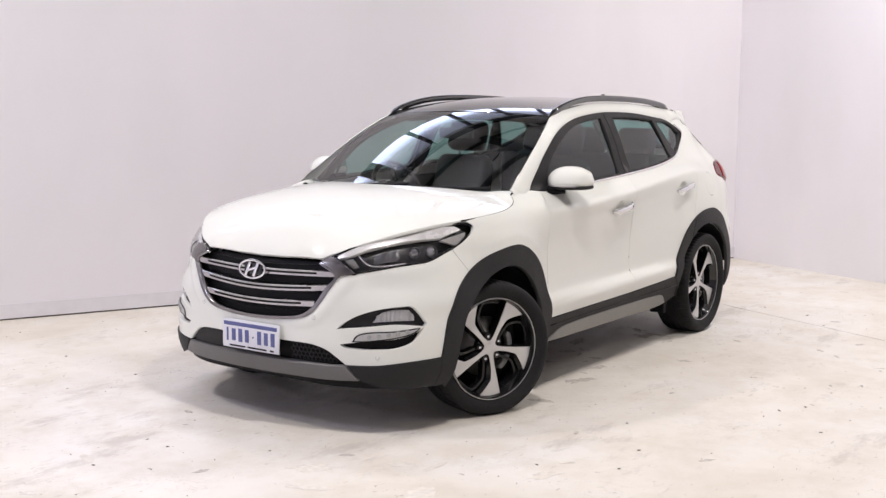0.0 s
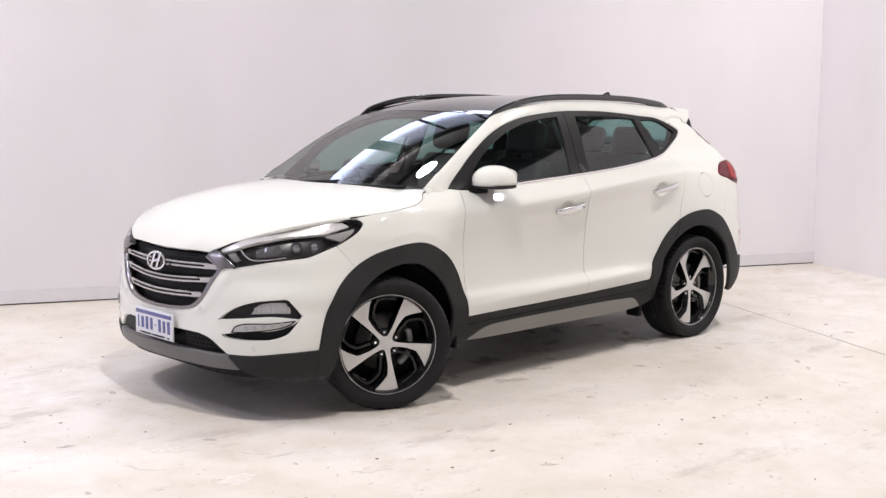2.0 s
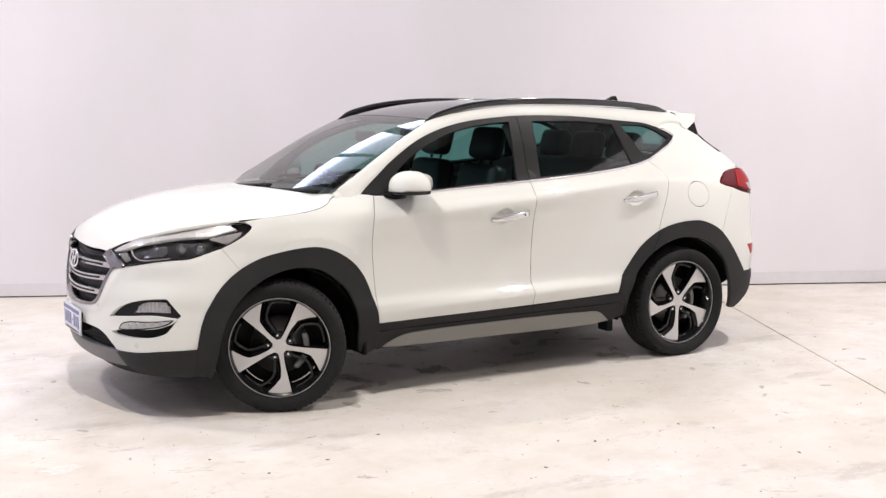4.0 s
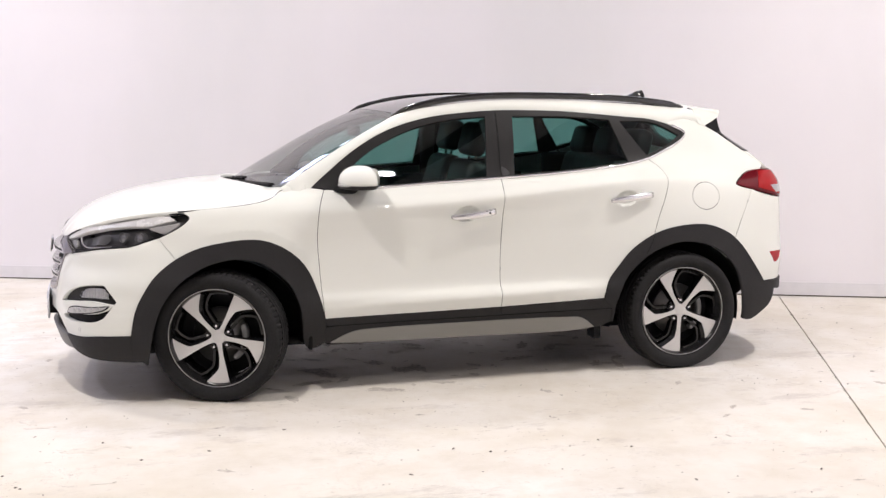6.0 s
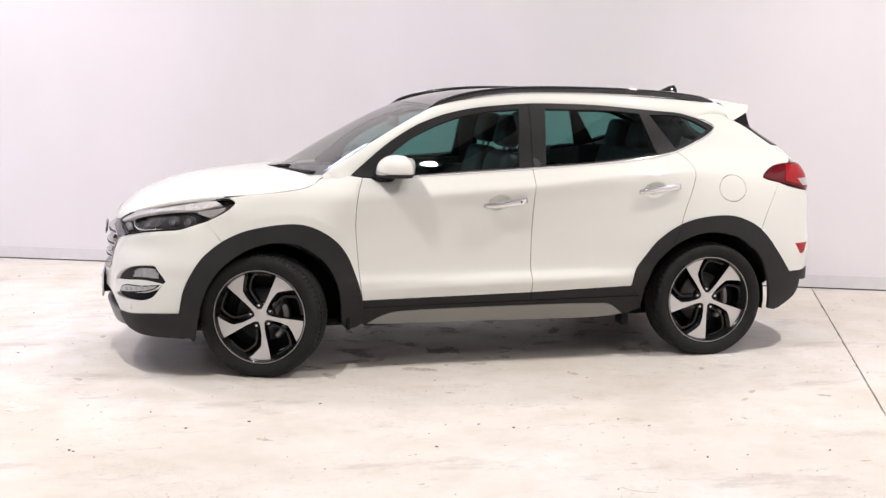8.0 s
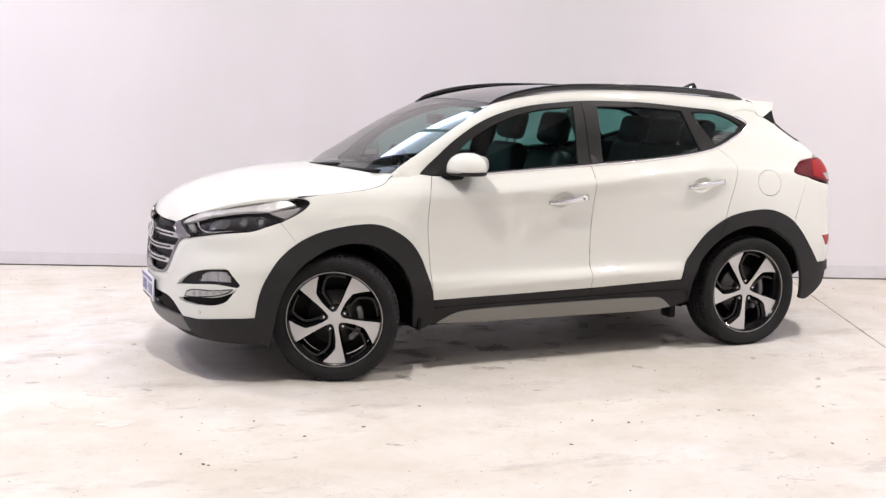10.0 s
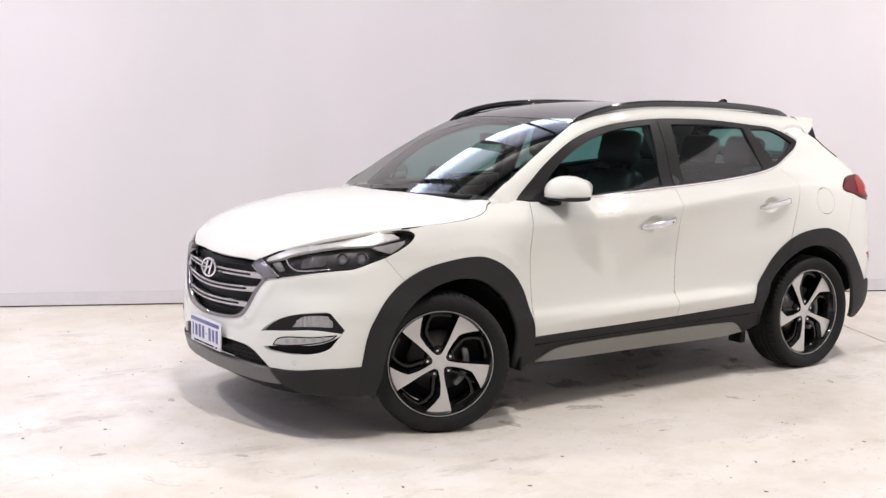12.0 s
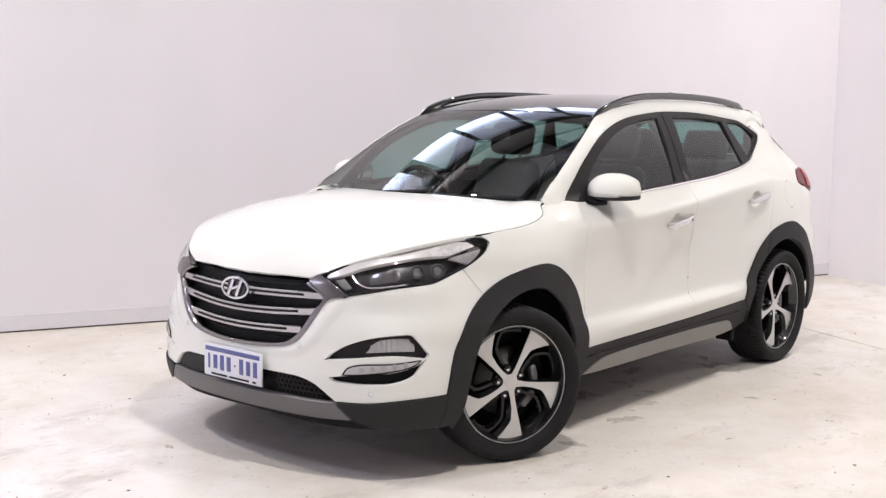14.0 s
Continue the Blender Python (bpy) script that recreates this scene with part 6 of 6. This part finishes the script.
flap = from_bm("mud_flap", box_bm((0.045, 0.10, 0.10), (-0.81, 0.77, 0.247), 0.006, None, 1), BLACK)
twin("mud_flap", flap, car, car, "black rubber flap ahead of the rear wheel")

# ---- cabin ----
part("cabin_floor", from_bm("cabin_floor", box_bm((2.2, 1.00, 0.04), (-0.25, 0, 0.33), 0.01), TRIM), car)
for x0, z0, dz in ((0.30, 0.72, 0.66), (-0.50, 0.72, 0.70)):
    twin("door_trim", from_bm("door_trim", box_bm((0.86, 0.04, dz), (x0, 0.785, z0), 0.012), TRIM), car, car)
dash_pts = [(0.98, 1.075), (0.80, 1.085), (0.62, 1.070), (0.52, 1.020), (0.50, 0.90), (0.58, 0.70), (0.98, 0.62)]
verts = [(x, y, z - 0.02 * abs(y) ** 2) for y in np.linspace(-0.70, 0.70, 15) for x, z in dash_pts]
faces = [(i * 7 + j, i * 7 + (j + 1) % 7, i * 7 + 7 + (j + 1) % 7, i * 7 + 7 + j) for i in range(14) for j in range(7)] + [tuple(range(7)), tuple(range(98, 105))[::-1]]
part("dashboard", mesh_of("dashboard", verts, faces, TRIM, smooth=False), car, "dark dashboard")
v, f = oval_ring(0.182, 0.182, 0.015, 40)
sw_m = Matrix.Translation((0.48, -0.41, 1.03)) @ Matrix.Rotation(radians(-66), 4, "Y")
sw = part("steering_wheel", mesh_of("steering_wheel", [sw_m @ Vector(q) for q in v], f, LEATHER), car, "black leather steering wheel")
bm = bmesh.new()
for a in (0, 90, 180):
    box_bm((0.03, 0.17, 0.016), bevel=0.005, bm=bm, m=sw_m @ Matrix.Rotation(radians(a + 90), 4, "Z") @ Matrix.Translation((0, 0.09, 0)))
box_bm((0.12, 0.13, 0.03), bevel=0.012, bm=bm, m=sw_m)
part("wheel_spokes", from_bm("wheel_spokes", bm, TRIM), sw)


def seat(x, y, w=0.50):
    s = part("seat", from_bm("seat", box_bm((0.52, w, 0.16), (x + 0.10, y, 0.60), 0.05, None, 3), LEATHER), car, "black leather seat")
    tilt = Matrix.Translation((x - 0.18, y, 0.60)) @ Matrix.Rotation(radians(-16), 4, "Y")
    bm = box_bm((0.14, w, 0.62), bevel=0.06, seg=4)
    for v in bm.verts:
        v.co.y *= 1 - (0.22 if w < 0.6 else 0.05) * (v.co.z + 0.31) / 0.62
        v.co = tilt @ (v.co + Vector((0, 0, 0.33)))
    part("backrest", from_bm("backrest", bm, LEATHER), s)
    for o in ((0,) if w < 0.6 else (-0.38, 0.0, 0.38)):
        part("headrest", from_bm("headrest", box_bm((0.11, 0.28, 0.20 if w < 0.6 else 0.19), bevel=0.045, seg=3, m=tilt @ Matrix.Translation((0.02, o, 0.765 if w < 0.6 else 0.72))), LEATHER), s)
        bm = bmesh.new()
        for q in (-0.06, 0.06):
            box_bm((0.012, 0.012, 0.12), bm=bm, m=tilt @ Matrix.Translation((0, o + q, 0.66)))
        part("headrest_posts", from_bm("headrest_posts", bm, TRIM), s)


seat(0.17, 0.37)
seat(0.08, -0.40)
seat(-0.88, 0.0, 1.22)
part("rear_view_mirror", from_bm("rear_view_mirror", box_bm((0.03, 0.24, 0.065), (0.44, 0.0, 1.385), 0.012), TRIM), car, "black inside mirror")
half = path([(0.34, 0.0), (0.30, 0.48)], [(0.30, 0.48), (-0.4, 0.50), (-1.3, 0.46)], [(-1.3, 0.46), (-1.45, 0.0)])
outline = half + [np.array((p[0], -p[1])) for p in half[::-1] if abs(p[1]) > 1e-6]
panel("headlining", car, outline, P_top, ROOF, TRIM, "dark headlining", off=-0.06, step=0.12, depth=0.01)
for x0, x1, z0, z1 in ((-0.25, -0.20, 1.08, 1.48),):
    a, b = (BODY.hit(*P_side(x, z)) for x, z in ((x0, z0), (x1, z1)))
    line = [a[0] - a[1] * 0.04, b[0] - b[1] * 0.04]
    twin("inner_pillar", mesh_of("inner_pillar", *sweep(line, oval(0.05, 0.02, 8, 3), up=(0, 1, 0)), TRIM), car, car)

# dark trim inside the rear quarters
me = from_bm("quarter_trim", box_bm((0.72, 0.03, 0.30), (-1.36, 0.575, 1.06), 0.02), TRIM)
twin("quarter_trim", me, car, car, "dark trim inside the rear quarter")
me = from_bm("pillar_trim", box_bm((0.20, 0.025, 0.34), m=Matrix.Translation((-1.535, 0.535, 1.33)) @ Matrix.Rotation(radians(-28), 4, "Y") @ Matrix.Rotation(radians(12), 4, "X"), bevel=0.01), TRIM)
twin("pillar_trim", me, car, car, "dark trim on the rear pillar")
part("cargo_floor", from_bm("cargo_floor", box_bm((0.80, 1.08, 0.04), (-1.50, 0, 0.82), 0.01), TRIM), car, "dark load floor")

# white foot of the windscreen pillar between wing and glass
verts, faces = [], []
for x in np.linspace(0.87, 0.995, 9):
    z = float(np.interp(x, (0.778, 0.838, 0.93, 1.007), (1.096, 1.104, 1.103, 1.090)))
    y = float(np.interp(x, (0.79, 0.87, 0.955, 0.99), (0.701, 0.706, 0.722, 0.728)))
    a, b = BODY.hit(*P_side(x, z - 0.012))[0], SCREEN.hit(*P_top(x, y - 0.004))[0]
    for t in (0, 0.25, 0.5, 0.75, 1):
        verts.append(a.lerp(b, t) + Vector((0, 0.002, 0.006)) * math.sin(math.pi * t) - Vector((0, 0.003, 0)))
faces = [(i * 5 + j, i * 5 + j + 1, i * 5 + j + 6, i * 5 + j + 5) for i in range(8) for j in range(4)]
twin("pillar_foot", mesh_of("pillar_foot", verts, faces, PAINT), car, car, "white foot of the windscreen pillar")
# black board added to hide the lit underside behind the front wheel
guard = from_bm("arch_board", box_bm((0.02, 0.38, 0.34), (0.872, 0.665, 0.41), 0.006), BLACK)
twin("arch_board", guard, car, car, "black board added behind the front wheel to keep the arch dark")


def joint_shade(points, proj, skin, deep=0.009, wide=0.006):
    """A black strip along a joint between two panels, painted in for the gap's shade, on both sides of the car."""
    line = []
    for u, v in points:
        p, n = skin.hit(*proj(u, v))
        line.append(p - n * deep)
    twin("joint_shade", mesh_of("joint_shade", *sweep(line, oval(wide, wide, 6), up=(0.3, 0.2, 1)), INKBLACK), car, car)


joint_shade(spline(DOOR_F, 4), P_side, BODY)
joint_shade(spline([(-0.219, 1.130), (-0.205, 0.829), (-0.202, 0.60), (-0.200, 0.425)], 6), P_side, BODY)
joint_shade(spline(DOOR_R, 4), P_side, BODY)
joint_shade([p for p in spline(hood_side, 3) if p[0] < 1.56], P_top, HOOD, 0.005, 0.0042)
joint_shade(spline([(0.79, 0.367), (0.3, 0.371), (-0.2, 0.375), (-0.88, 0.381)], 6), P_side, BODY, -0.006, 0.0045)
joint_shade(spline([(-1.136, 0.798), (-1.118, 0.752), (-1.085, 0.690)], 4), P_side, BODY, -0.011, 0.003)
joint_shade(spline([(-1.792, 0.985), (-1.730, 0.870), (-1.672, 0.757)], 4), P_side, BODY)
joint_shade([tuple(p) for p in FUEL] + [tuple(FUEL[0])], P_side, BODY, 0.009, 0.005)

# cheek of the roof spoiler and the dark fin under it


def plate_mesh(name, pts, thick, mat):
    """A flat-sided plate from its outer corners, thickened towards the car's middle."""
    bm = bmesh.new()
    a = [bm.verts.new(p) for p in pts]
    b = [bm.verts.new((p[0], p[1] - thick, p[2])) for p in pts]
    bm.faces.new(a)
    bm.faces.new(b[::-1])
    for i in range(len(pts)):
        j = (i + 1) % len(pts)
        bm.faces.new((a[i], b[i], b[j], a[j]))
    return from_bm(name, bm, mat, True, 30)


CHEEK_IN = 0.022
cheek = [(-1.545, 0.545, 1.515), (-1.64, 0.528, 1.513), (-1.752, 0.500, 1.507), (-1.742, 0.512, 1.486), (-1.729, 0.532, 1.464), (-1.665, 0.567, 1.437), (-1.602, 0.600, 1.413), (-1.560, 0.602, 1.425)]
twin("spoiler_cheek", plate_mesh("spoiler_cheek", [(x, y - CHEEK_IN, z) for x, y, z in cheek], 0.05, PAINT), car, car, "white cheek of the roof spoiler")
fin_pts = [(-1.602, 0.595, 1.411), (-1.665, 0.560, 1.436), (-1.727, 0.524, 1.462), (-1.722, 0.545, 1.430), (-1.728, 0.556, 1.394), (-1.745, 0.562, 1.358), (-1.766, 0.568, 1.322)]
twin("spoiler_fin", plate_mesh("spoiler_fin", [(x, y - CHEEK_IN, z) for x, y, z in fin_pts], 0.03, BLACK), car, car, "black fin beside the rear window")
